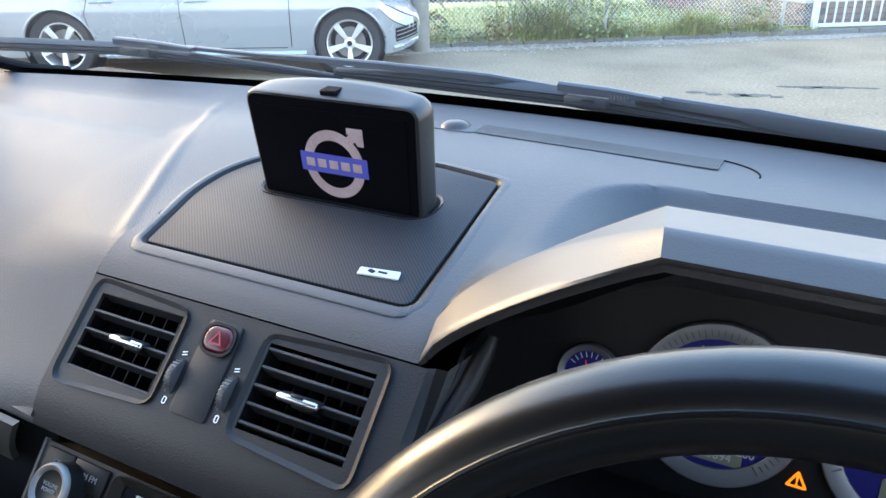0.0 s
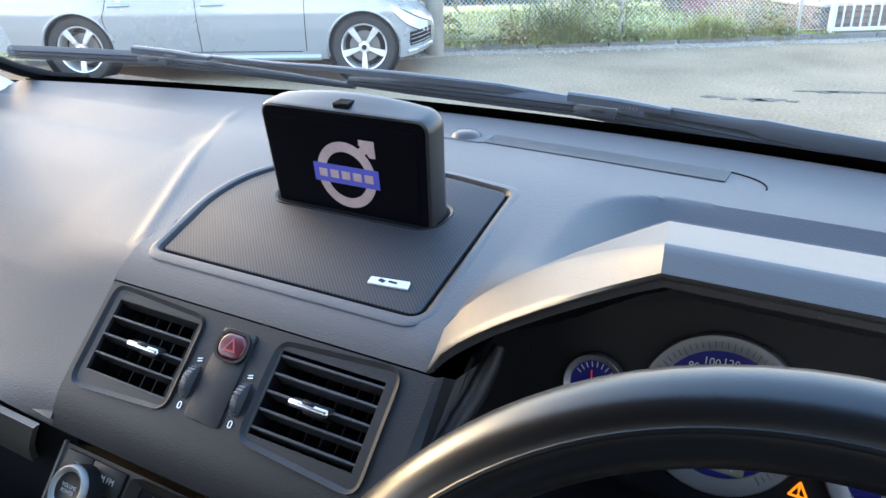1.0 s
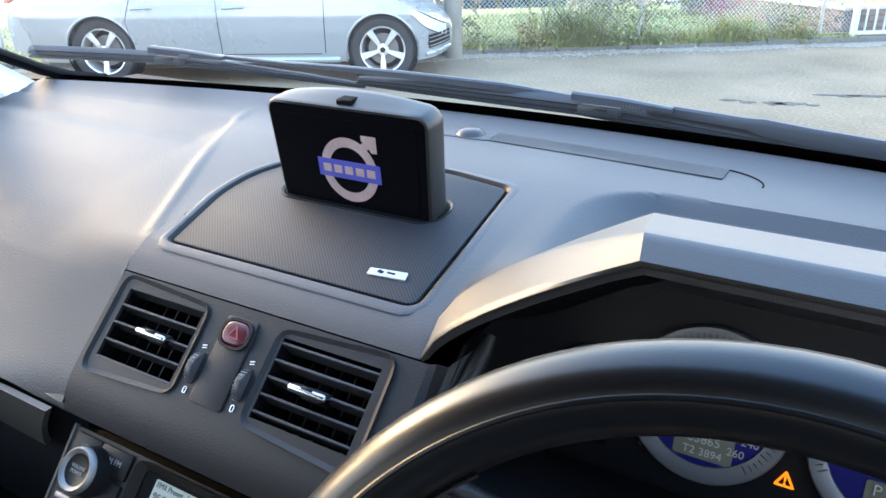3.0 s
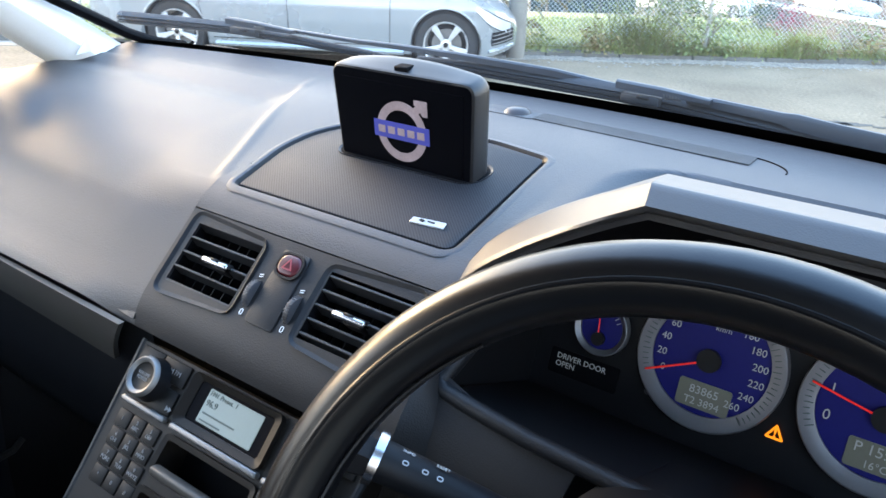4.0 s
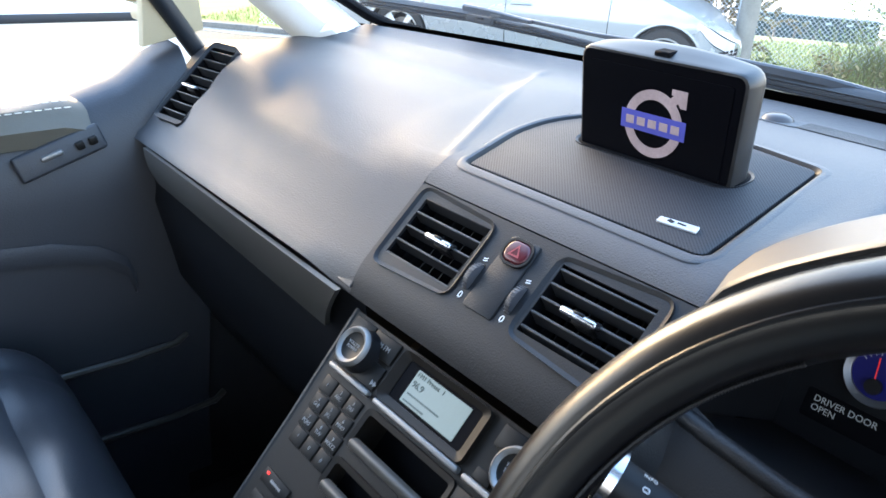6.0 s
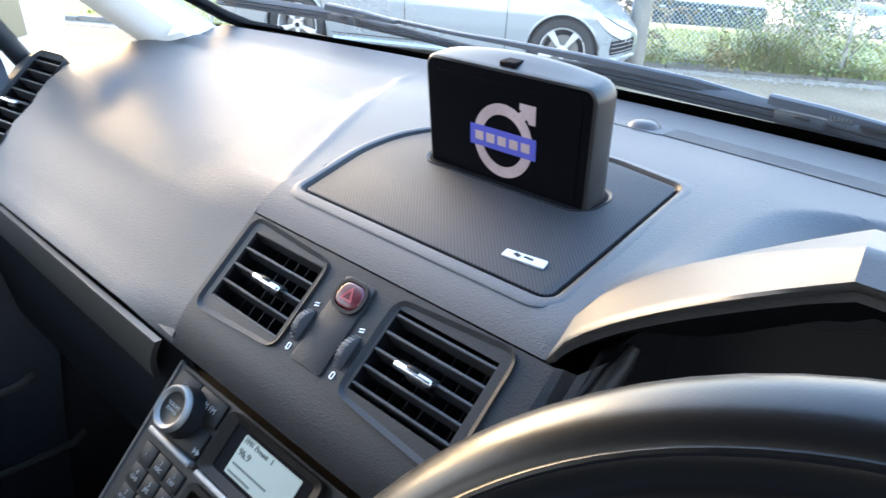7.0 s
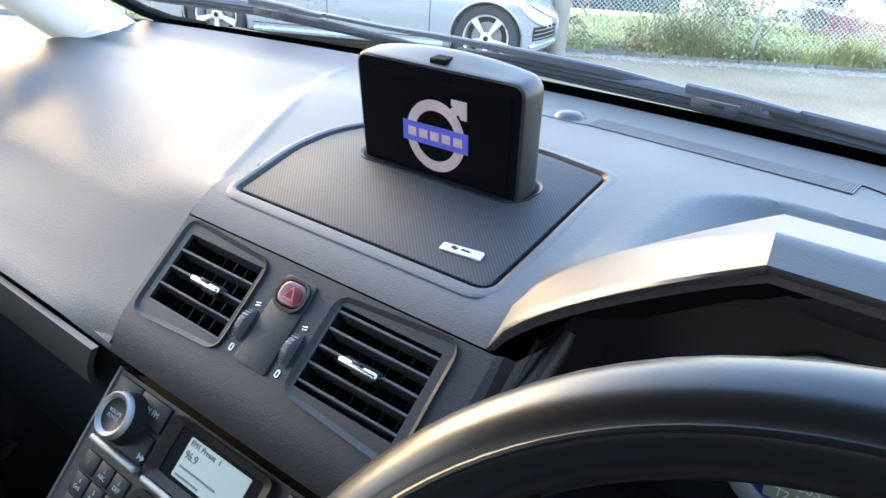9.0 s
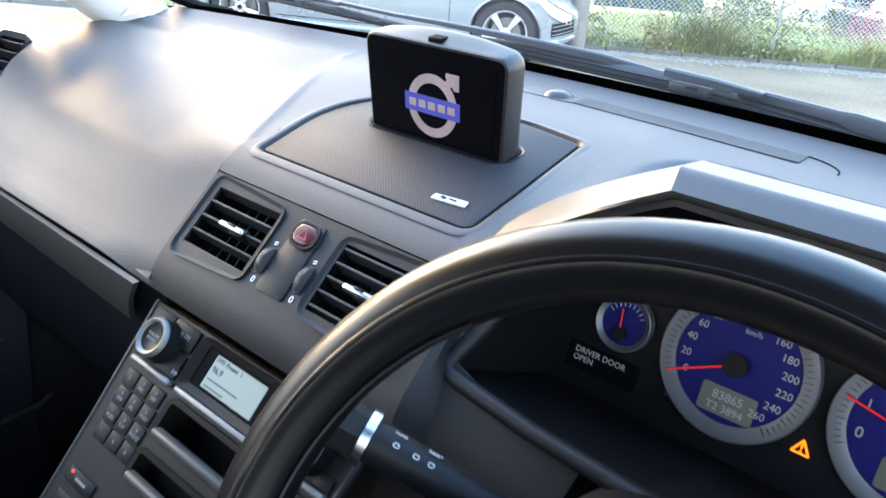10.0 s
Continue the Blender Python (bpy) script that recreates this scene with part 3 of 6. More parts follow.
def dial(x, y, r, needle, hub, low=0.0):
    d = under(part("dial", cyl(r * 0.80, 0.002, CL @ Matrix.Translation((x, y, 0)), 48), M_BLUE, None, "blue dial with silver ring"), cluster)
    ring = lathe([(r, -0.003), (r, 0.004), (r * 0.985, 0.0055), (r * 0.96, 0.0058), (r * 0.79, 0.0030), (r * 0.785, 0.0)], 48, CL @ Matrix.Translation((x, y, 0)))
    under(part("ring", ring, M_RING), d)
    a = radians(needle)
    bm = box(r * 0.95, 0.0006 + r * 0.017, 0.0012, CL @ Matrix.Translation((x, y - low, 0.006)) @ Matrix.Rotation(a, 4, "Z") @ Matrix.Translation((r * 0.42, 0, 0)), 0.0004, 1)
    under(part("needle", bm, M_RED), d)
    under(part("hub", cyl(r * hub, 0.004, CL @ Matrix.Translation((x, y - low, 0.005)), 24), M_DARK), d)
    return d


speedo = dial(-0.0605, 0, 0.0560, 206, 0.16)
tacho = dial(0.0595, 0, 0.0560, 168, 0.16)
fuel = dial(-0.149, -0.003, 0.0230, 97, 0.24, 0.009)
temp = dial(0.155, -0.004, 0.0230, 97, 0.24, 0.009)


def mark(text, size, x, y, material, parent, name="figures", turn=0.0):
    return under(part(name, words(text, size, CL @ Matrix.Translation((x, y, 0.0035)) @ Matrix.Rotation(radians(turn), 4, "Z")), material, None, smooth=False), parent)


for k in range(14):                                  # speed figures, 0 to 260
    ang = radians(206 - k * 256 / 13)
    mark(str(20 * k), 0.0078, -0.0605 + 0.0365 * math.cos(ang), 0.0365 * math.sin(ang), M_LIT, speedo)
for k in range(9):
    ang = radians(196 - k * 248 / 8)
    mark(str(k), 0.0105, 0.0595 + 0.0365 * math.cos(ang), 0.0365 * math.sin(ang), M_LIT, tacho)
for cx in (-0.0605, 0.0595):
    d_ = speedo if cx < 0 else tacho
    bm = bmesh.new()
    for k in range(53):
        ang = radians(206 - k * 256 / 52)
        add(bm, box(0.0085 if k % 4 == 0 else 0.0050, 0.0006, 0.0010, CL @ Matrix.Translation((cx, 0, 0.0046)) @ Matrix.Rotation(ang, 4, "Z") @ Matrix.Translation((0.0492, 0, 0))))
    under(part("scale", bm, M_LCDTXT, None, smooth=False), d_)
for cx, d_ in ((-0.149, fuel), (0.155, temp)):
    bm = bmesh.new()
    for k in range(9):
        ang = radians(150 - k * 120 / 8)
        add(bm, box(0.004, 0.0007, 0.0004, CL @ Matrix.Translation((cx, -0.003, 0.0016)) @ Matrix.Rotation(ang, 4, "Z") @ Matrix.Translation((0.0150, 0, 0))))
    under(part("scale", bm, M_LIT, None, smooth=False), d_)
for cx, lines in ((-0.0605, (("83865", 0.009, 0.0), ("T2 3894", 0.008, -0.009))), (0.0595, (("P 15:27", 0.0105, 0.001), ("16\u00b0C", 0.0075, -0.0095)))):
    d_ = speedo if cx < 0 else tacho
    win = under(part("readout", prism(rrect(0.040, 0.021, 0.002, 3, cx + 0.002, -0.029), 0.001, CL @ Matrix.Translation((0, 0, 0.0020))), M_ODO, None, smooth=False), d_)
    for text, size, dy in lines:
        mark(text, size, cx + 0.002, -0.025 + dy, M_LIT, d_, "readout_figures")
mark("km/h", 0.006, -0.056, 0.026, M_LIT, speedo, "unit")
mark("x1000r/min", 0.0055, 0.0595, 0.022, M_LIT, tacho, "unit")
msg = under(part("message_display", prism(rrect(0.062, 0.022, 0.002, 3, -0.158, -0.043), 0.001, CL @ Matrix.Translation((0, 0, -0.0024))), M_BLACK, None, smooth=False), cluster)
under(part("message", words("DRIVER DOOR\nOPEN", 0.0068, CL @ Matrix.Translation((-0.1830, -0.0415, -0.0020)), align="LEFT"), M_LIT, None, smooth=False), msg)
wpart("warning_lamp", ring_plate(round_poly([(-0.0065, -0.0425), (0.0075, -0.0425), (0.0005, -0.0305)], 0.001, 2), round_poly([(-0.0038, -0.041), (0.0048, -0.041), (0.0005, -0.0335)], 0.0005, 2), 0.0006, CL @ Matrix.Translation((-0.0045, 0.0005, -0.002))), M_AMBER, cluster, "amber warning triangle", smooth=False)
wpart("warning_mark", words("!", 0.009, CL @ Matrix.Translation((-0.0040, -0.0375, -0.0020)), bold=0.0003), M_AMBER, cluster, smooth=False)
wpart("red_lamp", cyl(0.004, 0.001, CL @ Matrix.Translation((0.127, -0.040, -0.003)), 12), M_TELLRED, cluster, "lit red warning lamp")
wpart("trip_button", cyl(0.003, 0.006, CL @ Matrix.Translation((-0.100, -0.040, -0.001)), 12), M_SMOOTH, cluster)

# ---- air vents ----
def air_vent(quad, m, name, n_slats, tab_at):
    v = empty(name, "dashboard air vent with dark slats and chrome tab", "air vent", m.translation, "dashboard air vents")
    outer = round_poly(quad, 0.013, 4)
    c = (sum(p[0] for p in quad) / 4, sum(p[1] for p in quad) / 4)
    def shrink(a, b):
        return round_poly([(c[0] + (x - c[0]) * a, c[1] + (y - c[1]) * b) for x, y in quad], 0.005, 4)
    inner = shrink(0.905, 0.885)
    bm = ring_plate(outer, inner, 0.012, m @ Matrix.Translation((0, 0, 0.0022)), lip=0.003)
    wpart("frame", bm, M_FASCIA_SHADED, v)
    w, h = (quad[1][0] - quad[0][0]) * 0.905, (quad[0][1] - quad[3][1]) * 0.90
    bm = box(w + 0.004, h + 0.004, 0.002, m @ Matrix.Translation((*c, -0.05)))
    for sx in (-1, 1):
        add(bm, box(0.002, h, 0.05, m @ Matrix.Translation((c[0] + sx * w / 2, c[1], -0.026))))
        add(bm, box(w, 0.002, 0.05, m @ Matrix.Translation((c[0], c[1] + sx * h / 2, -0.026))))
    wpart("duct", bm, M_BLACK, v)
    for k in range(n_slats):
        y = c[1] + h * (0.5 - (k + 0.6) / (n_slats + 0.2))
        bm = box(w * 0.985, 0.0024, 0.016, m @ Matrix.Translation((c[0], y, -0.008)) @ pose(0, 0, 0, -12), 0.0007, 1)
        wpart("slat", bm, M_SLAT, v)
    for k in range(7):
        x = c[0] + w * (-0.5 + (k + 0.5) / 7)
        wpart("vane", box(0.0012, h * 0.97, 0.014, m @ Matrix.Translation((x, c[1], -0.026))), M_DARK, v)
    tx, ty = tab_at
    bm = box(0.034, 0.0058, 0.012, m @ Matrix.Translation((tx, ty, 0.001)) @ pose(0, 0, 0, 18), 0.0026, 4)
    tab = wpart("tab", bm, M_CHROME, v, "chrome adjuster tab")
    under(part("grip", box(0.010, 0.0022, 0.003, m @ Matrix.Translation((tx, ty + 0.0012, 0.0066)) @ pose(0, 0, 0, 18), 0.0008, 1), M_DARK, None), tab)
    wpart("clip", box(0.018, 0.009, 0.014, m @ Matrix.Translation((tx + 0.002, ty - 0.001, -0.007)), 0.001, 1), M_DARK, v)
    return v


air_vent(VENTS[0], FASCIA, "air_vent", 5, (-0.078, 0.000))
air_vent(VENTS[1], FASCIA, "air_vent", 5, (0.082, -0.001))

# passenger end vent
air_vent(((-0.036, 0.070), (0.030, 0.070), (0.038, -0.070), (-0.036, -0.070)), PV, "air_vent", 8, (-0.005, -0.01))

# switch plate between the vents
plate = empty("switch_plate", "dark switch plate with red hazard button between the vents", "switch plate", FASCIA.translation)
wpart("plate", prism(round_poly([(-0.0155, 0.034), (0.0155, 0.034), (0.0165, -0.036), (-0.0165, -0.036)], 0.003, 3), 0.003, FASCIA @ Matrix.Translation((0, 0, 0.0016)), 0.0006, 2), M_FASCIA_SHADED, plate)
wpart("bezel", ring_plate(rrect(0.030, 0.024, 0.010, 5, 0, 0.021), rrect(0.026, 0.020, 0.009, 5, 0, 0.021), 0.004, FASCIA @ Matrix.Translation((0, 0, 0.004))), M_DARK, plate)
hz = wpart("hazard_button", prism(rrect(0.0255, 0.0195, 0.0088, 5, 0, 0.021), 0.008, FASCIA @ Matrix.Translation((0, 0, 0.0050)), 0.003, 3), M_HAZ, plate, "dark red hazard button")
tri_o, tri_i = [(-0.006, 0.0165), (0.006, 0.0165), (0, 0.0272)], [(-0.0038, 0.0178), (0.0038, 0.0178), (0, 0.0248)]
under(part("triangle", ring_plate(tri_o, tri_i, 0.0004, FASCIA @ Matrix.Translation((0, 0, 0.0054))), M_HAZTRI, None, smooth=False), hz)
for sx in (-1, 1):
    bm = cyl(0.0135, 0.006, FASCIA @ Matrix.Translation((sx * 0.0245, -0.012, -0.006)) @ pose(0, 0, 0, 0, 90), 30, bev=0.001)
    for k in range(30):
        add(bm, box(0.0012, 0.0012, 0.0055, FASCIA @ Matrix.Translation((sx * 0.0245, -0.012, -0.006)) @ pose(0, 0, 0, 0, 90) @ Matrix.Rotation(k * math.pi / 15, 4, "Z") @ Matrix.Translation((0.0136, 0, 0))))
    wpart("thumbwheel", bm, M_SMOOTH, plate)
    wpart("zero_mark", ring_plate([(x * 1.0, y) for x, y in rrect(0.0035, 0.0055, 0.0016, 4, sx * 0.0245, -0.030)], rrect(0.0021, 0.0041, 0.001, 4, sx * 0.0245, -0.030), 0.0004, FASCIA @ Matrix.Translation((0, 0, 0.0008))), M_WHITE, plate)
    wpart("open_mark", words("=", 0.009, FASCIA @ Matrix.Translation((sx * 0.0245, 0.0045, 0.0008)) @ pose(0, 0, 0, 0, 0, 15)), M_WHITE, plate)

# ---- speaker cover with the pop-up screen ----
cover = empty("speaker_cover", "black perforated speaker cover on the dashboard top", "speaker cover", (XC, 0.49, 1.235))


def sheet_over(outline, d):
    """The outline on the pad, at its true height there plus d."""
    out = []
    for x, y in outline:
        p = TR @ Vector((x, y, 0))
        out.append(Vector((p.x, p.y, top_z(p.x, p.y) + d)))
    return out


lip_o, lip_m, lip_i = swell(TRAY_O, 0.013), swell(TRAY_O, 0.0075), swell(TRAY_O, 0.0038)
ringset = [sheet_over(lip_o, -0.0003), sheet_over(swell(TRAY_O, 0.0118), 0.0002), sheet_over(lip_m, 0.0009)]
ringset += [[TR @ Vector((x, y, z)) for x, y in o] for o, z in ((swell(TRAY_O, 0.0050), 0.0012), (lip_i, 0.0004), (swell(TRAY_O, 0.0012), -0.0030), (swell(TRAY_O, 0.0002), -0.0052), (swell(TRAY_O, -0.004), -0.0060))]
wpart("surround", grid(ringset[:4], closed=True), M_PAD, cover, "rounded vinyl lip round the cover")
# the lip's inner wall, coloured dark for the shade in the gap
wpart("inner_lip_shade", grid(ringset[3:], closed=True), M_DARK, cover)
slot_o = rrect(0.178, 0.050, 0.021, 6, -0.007, 0.034)
wpart("grille", prism(TRAY_O, 0.004, TR, 0.0012, 2), M_PERF, cover, "black perforated metal grille")
wpart("slot_rim", ring_plate(slot_o, rrect(0.172, 0.044, 0.019, 6, -0.007, 0.034), 0.003, TR @ Matrix.Translation((0, 0, 0.0010)), lip=0.0015), M_FASCIA_SHADED, cover)
wpart("slot", prism(rrect(0.173, 0.045, 0.019, 6, -0.007, 0.034), 0.001, TR @ Matrix.Translation((0, 0, 0.0004))), M_BLACK, cover)
badge = wpart("badge", prism(round_poly([(0.0725, -0.0735), (0.1055, -0.0705), (0.1025, -0.0610), (0.0705, -0.0650)], 0.001, 2), 0.0015, TR @ Matrix.Translation((0, 0, 0.0018)), 0.0004, 1), M_BADGE, cover, "small bright silver badge")

under(part("badge_mark", add(box(0.005, 0.0030, 0.0006, TR @ Matrix.Translation((0.082, -0.0680, 0.0022)) @ Matrix.Rotation(-0.3, 4, "Z")), box(0.007, 0.0014, 0.0006, TR @ Matrix.Translation((0.091, -0.0670, 0.0022)))), M_DARK, None, smooth=False), badge)

SC = facing((-0.0015, 0.5020, 1.2870), (0, -0.994, -0.11))
nav = empty("navigation_screen", "black pop-up navigation screen showing a ring emblem", "screen", (0, 0.515, 1.24))
W, Hh = 0.172, 0.096
def taper(pts):
    """The screen is a little narrower at its foot."""
    return [(x * (1 - 0.05 * (0.048 - y) / 0.096), y) for x, y in pts]
# housing: flat front, rounded shoulders, back bulged, top edge arched
def screen_outline(s, arch, z):
    hw, top, r = W / 2 * s, Hh / 2 * (0.6 + 0.4 * s), 0.011
    pts = [(-hw, -Hh / 2 - 0.03)] + [(-hw + r - r * math.cos(radians(a)), top - r + r * math.sin(radians(a))) for a in (0, 22, 45, 68, 90)]
    pts += [(u * (hw - r), top) for u in np.linspace(-0.85, 0.85, 14)]
    pts += [(hw - r + r * math.sin(radians(a)), top - r + r * math.cos(radians(a))) for a in (0, 22, 45, 68, 90)] + [(hw, -Hh / 2 - 0.03)]
    return [SC @ Vector((x, y + arch * max(0.0, 1 - (x / hw) ** 2), z)) for x, y in taper(pts)]
rows = [screen_outline(s, a, z) for s, a, z in ((0.965, 0.0, 0.0), (0.985, 0.0004, -0.0008), (1.0, 0.001, -0.0035), (1.0, 0.004, -0.012), (0.995, 0.007, -0.020), (0.97, 0.008, -0.0265), (0.92, 0.006, -0.031), (0.7, 0.0, -0.033))]
bm = grid(rows, closed=True)
bm.verts.ensure_lookup_table()
bm.faces.new([bm.verts[k] for k in range(len(rows[0]))])
bmesh.ops.recalc_face_normals(bm, faces=bm.faces)
wpart("housing", bm, M_HOUSING, nav)
wpart("bezel", prism(taper(rrect(0.164, 0.094, 0.008, 4, 0, -0.0015)), 0.002, SC @ Matrix.Translation((0, 0, 0.0006))), M_SCREEN, nav, "matt black bezel", smooth=False)
wpart("notch", box(0.016, 0.006, 0.014, SC @ Matrix.Translation((0, Hh / 2 + 0.002, -0.010)), 0.001, 1), M_BLACK, nav)
scr = wpart("display", prism(taper(rrect(0.148, 0.080, 0.002, 2, 0, -0.003)), 0.002, SC @ Matrix.Translation((0, 0, 0.0012))), M_SCREEN, nav, "dark lit display", smooth=False)
ringo, ringi = [], []
for k in range(48):
    a = 2 * math.pi * k / 48
    ringo.append((0.0300 * math.cos(a), 0.0300 * math.sin(a)))
    ringi.append((0.0212 * math.cos(a), 0.0212 * math.sin(a)))
LG = SC @ Matrix.Translation((0.0008, -0.0085, 0.0016))
under(part("emblem_ring", ring_plate(ringo, ringi, 0.0003, LG), M_LOGO, None, smooth=False), scr)
under(part("emblem_arrow", prism([(0.0150, 0.0255), (0.0205, 0.0200), (0.0235, 0.0228), (0.0262, 0.0192), (0.0318, 0.0192), (0.0318, 0.0340), (0.0165, 0.0340), (0.0165, 0.0290), (0.0185, 0.0285)], 0.0003, LG), M_LOGO, None, smooth=False), scr)
under(part("emblem_bar", prism([(-0.0335, -0.0085), (0.0335, -0.0085), (0.0335, 0.0085), (-0.0335, 0.0085)], 0.0003, LG @ Matrix.Translation((0, 0, 0.0004))), M_LOGOBLUE, None, smooth=False), scr)
for k in range(5):
    x = -0.0236 + 0.0118 * k
    under(part("emblem_mark", prism([(x - 0.0042, -0.0036), (x + 0.0042, -0.0036), (x + 0.0042, 0.0036), (x - 0.0042, 0.0036)], 0.0003, LG @ Matrix.Translation((0, 0, 0.0008))), M_LOGO, None, smooth=False), scr)

# ---- light sensor and defroster grille ----
M_SENSOR = mat("sensor_lens", (0.030, 0.020, 0.017), 0.28, spread=0.06)
sens = empty("sun_sensor", "small domed sun sensor on the dashboard top", "sensor", (-0.006, 0.731, 1.252))
bm = lathe([(0, 0.009), (0.008, 0.0085), (0.014, 0.006), (0.017, 0.002), (0.018, 0)], 24, Matrix.Translation((-0.006, 0.731, 1.2550)))
wpart("dome", bm, M_SENSOR, sens)
wpart("base", prism(rrect(0.075, 0.035, 0.005), 0.003, Matrix.Translation((-0.016, 0.731, 1.2575)), 0.001), M_PAD, sens)
dg = empty("defroster_grille", "ribbed black defroster grille along the windscreen", "grille", (0.15, 0.735, 1.255))
rows = []
for k in range(31):
    t = k / 30
    x = 0.020 + 0.254 * t
    y0, y1 = 0.7165 - 0.0185 * t, 0.7515 - 0.0195 * t
    rows.append([(x, y0 + (y1 - y0) * q, top_z(x, y0 + (y1 - y0) * q) + 0.0007) for q in (0, 0.5, 1)])
wpart("bed", grid(rows), M_FASCIA_SHADED, dg)
for k in range(112):
    t = (k + 0.5) / 112
    x = 0.020 + 0.254 * t
    y = 0.7340 - 0.0190 * t
    wpart("rib", box(0.0014, 0.0335, 0.0009, Matrix.Translation((x, y, top_z(x, y) + 0.0010))), M_PAD, dg)
end = [(x, y, top_z(x, y) + 0.0004) for x, y in ((0.246 + 0.064 * math.sin(q), 0.694 + 0.040 * math.cos(q)) for q in np.linspace(0.45, 1.62, 14))]
wpart("cover_edge", tube(end, 0.0008, 6), M_BLACK, dg)

# ---- steering wheel ----
WC, WT, WR = Vector((0.3990, 0.1300, 1.1870)), 28.4, 0.1785
a = radians(WT)
WP = facing(WC, (0, -math.cos(a), math.sin(a)))
wheel = empty("steering_wheel", "black leather steering wheel with a vinyl hub", "steering wheel", WC)
bm = bmesh.new()
rows = []
for k in range(96):
    t = 2 * math.pi * k / 96
    c, s = math.cos(t), math.sin(t)
    sec = []
    for j in range(16):
        q = 2 * math.pi * j / 16
        sec.append(WP @ Vector(((WR + 0.0155 * math.cos(q)) * c, (WR + 0.0155 * math.cos(q)) * s, 0.0180 * math.sin(q))))
    rows.append(sec)
rows.append(rows[0])
bm = grid(rows, closed=True)
bmesh.ops.remove_doubles(bm, verts=bm.verts, dist=1e-6)
bmesh.ops.recalc_face_normals(bm, faces=bm.faces)
wpart("rim", bm, M_WHEEL, wheel)
HP = facing((0.402, 0.130, 1.1745), (0, -math.cos(radians(26)), math.sin(radians(26)))) @ Matrix.Rotation(radians(20), 4, "Z")        # the wheel stands turned a little to the left


def hub_ring(sx, sy_up, sy_dn, z, n=48):
    out = []
    for k in range(n):
        t = 2 * math.pi * k / n
        c, s = math.cos(t), math.sin(t)
        ex = abs(c) ** 0.6 * math.copysign(1, c) * sx
        ey = abs(s) ** 0.6 * math.copysign(1, s) * (sy_up if s > 0 else sy_dn)
        out.append(HP @ Vector((ex, ey - 0.004, z)))
    return out


rows = [hub_ring(0.134 * f, 0.076 * f, 0.097 * f, z) for f, z in ((0.001, 0.006), (0.35, 0.005), (0.6, 0.001), (0.8, -0.006), (0.92, -0.015), (1.0, -0.030), (0.99, -0.050))]
bm = grid(rows, closed=True)
bmesh.ops.recalc_face_normals(bm, faces=bm.faces)
hub = wpart("hub", bm, M_PADHUB, wheel, "brown-grey vinyl airbag hub")
under(part("emblem", lathe([(0.020, 0.000), (0.0195, 0.003), (0.016, 0.003), (0.0155, 0.001)], 32, HP @ Matrix.Translation((0, 0, 0.0045))), M_CHROME, None, "chrome ring emblem"), hub)
for sx in (-1, 1):
    rows = []
    for f, w0, z, th in ((0.0, 0.050, -0.034, 0.016), (0.3, 0.046, -0.028, 0.015), (0.6, 0.036, -0.018, 0.013), (0.85, 0.034, -0.008, 0.013), (1.0, 0.046, -0.002, 0.012)):
        x = sx * (0.096 + f * 0.079)
        rows.append([HP @ Vector((x, 0.004 + w0 * math.cos(q), z + th * math.sin(q))) for q in np.linspace(0, 2 * math.pi, 18, endpoint=False)])
    bm = grid(rows, closed=True)
    bmesh.ops.recalc_face_normals(bm, faces=bm.faces)
    sp = wpart("spoke", bm, M_WHEEL, wheel)
    TILT = pose(0, 0, 0, 0, sx * -20, 0)
    pad_ = under(part("switch_pad", prism(rrect(0.040, 0.052, 0.008, 5), 0.008, HP @ Matrix.Translation((sx * 0.146, -0.002, -0.0045)) @ TILT, 0.0015, 2), M_BUTTON, None, "black thumb switch pad"), sp)
    under(part("trim_bar", box(0.040, 0.0042, 0.004, HP @ Matrix.Translation((sx * 0.146, 0.026, -0.0035)) @ TILT, 0.0012, 2), M_SILVER, None, "silver trim bar"), sp)
    for r in range(2):
        for c in range(2):
            under(part("switch", box(0.016, 0.019, 0.003, HP @ Matrix.Translation((sx * (0.1370 + 0.0185 * c), 0.009 - 0.0225 * r, -0.0062 + 0.0062 * c)) @ TILT, 0.0010, 2), M_STACK, None), sp)
seam = [WP @ Vector((0.1760 * math.cos(t), 0.1760 * math.sin(t), 0.0170)) for t in np.linspace(0, 2 * math.pi, 120, endpoint=False)]
wpart("inner_piping", tube(seam, 0.0014, 8, closed=True), M_WHEEL, wheel)
bm = bmesh.new()
for k in range(150):
    t = radians(130 + k * 70 / 149)
    add(bm, box(0.004, 0.0012, 0.0012, WP @ Matrix.Rotation(t, 4, "Z") @ Matrix.Translation((0.1632, 0, 0.0035)) @ pose(0, 0, 0, 0, 35, 25)))
wpart("stitching", bm, M_DARK, wheel)
wpart("column_shroud", tube([WP @ Vector((0, 0.0, -0.05)), WP @ Vector((0, -0.005, -0.12)), WP @ Vector((0, -0.01, -0.24))], [0.058, 0.068, 0.07], 24), M_DARK, wheel)

# ---- indicator stalk ----
M_PRINTW = mat("white_lettering", (0.42, 0.42, 0.42), 0.6, spread=0)
stalk = empty("indicator_stalk", "black indicator stalk with a chrome ring", "stalk", (0.29, 0.275, 1.11))
p0, p1 = Vector((0.330, 0.282, 1.118)), Vector((0.1965, 0.2195, 1.1735))
wpart("lever", tube([p0, p0.lerp(p1, 0.5), p0.lerp(p1, 0.93)], [0.0095, 0.0112, 0.0132], 16), M_DARK, stalk)
wpart("ring", tube([p0.lerp(p1, 0.93), p0.lerp(p1, 0.965)], [0.0168, 0.0168], 28), M_CHROME, stalk, "chrome ring")
ax = (p0 - p1).normalized()
zn = Vector((0.15, -0.55, 0.82))
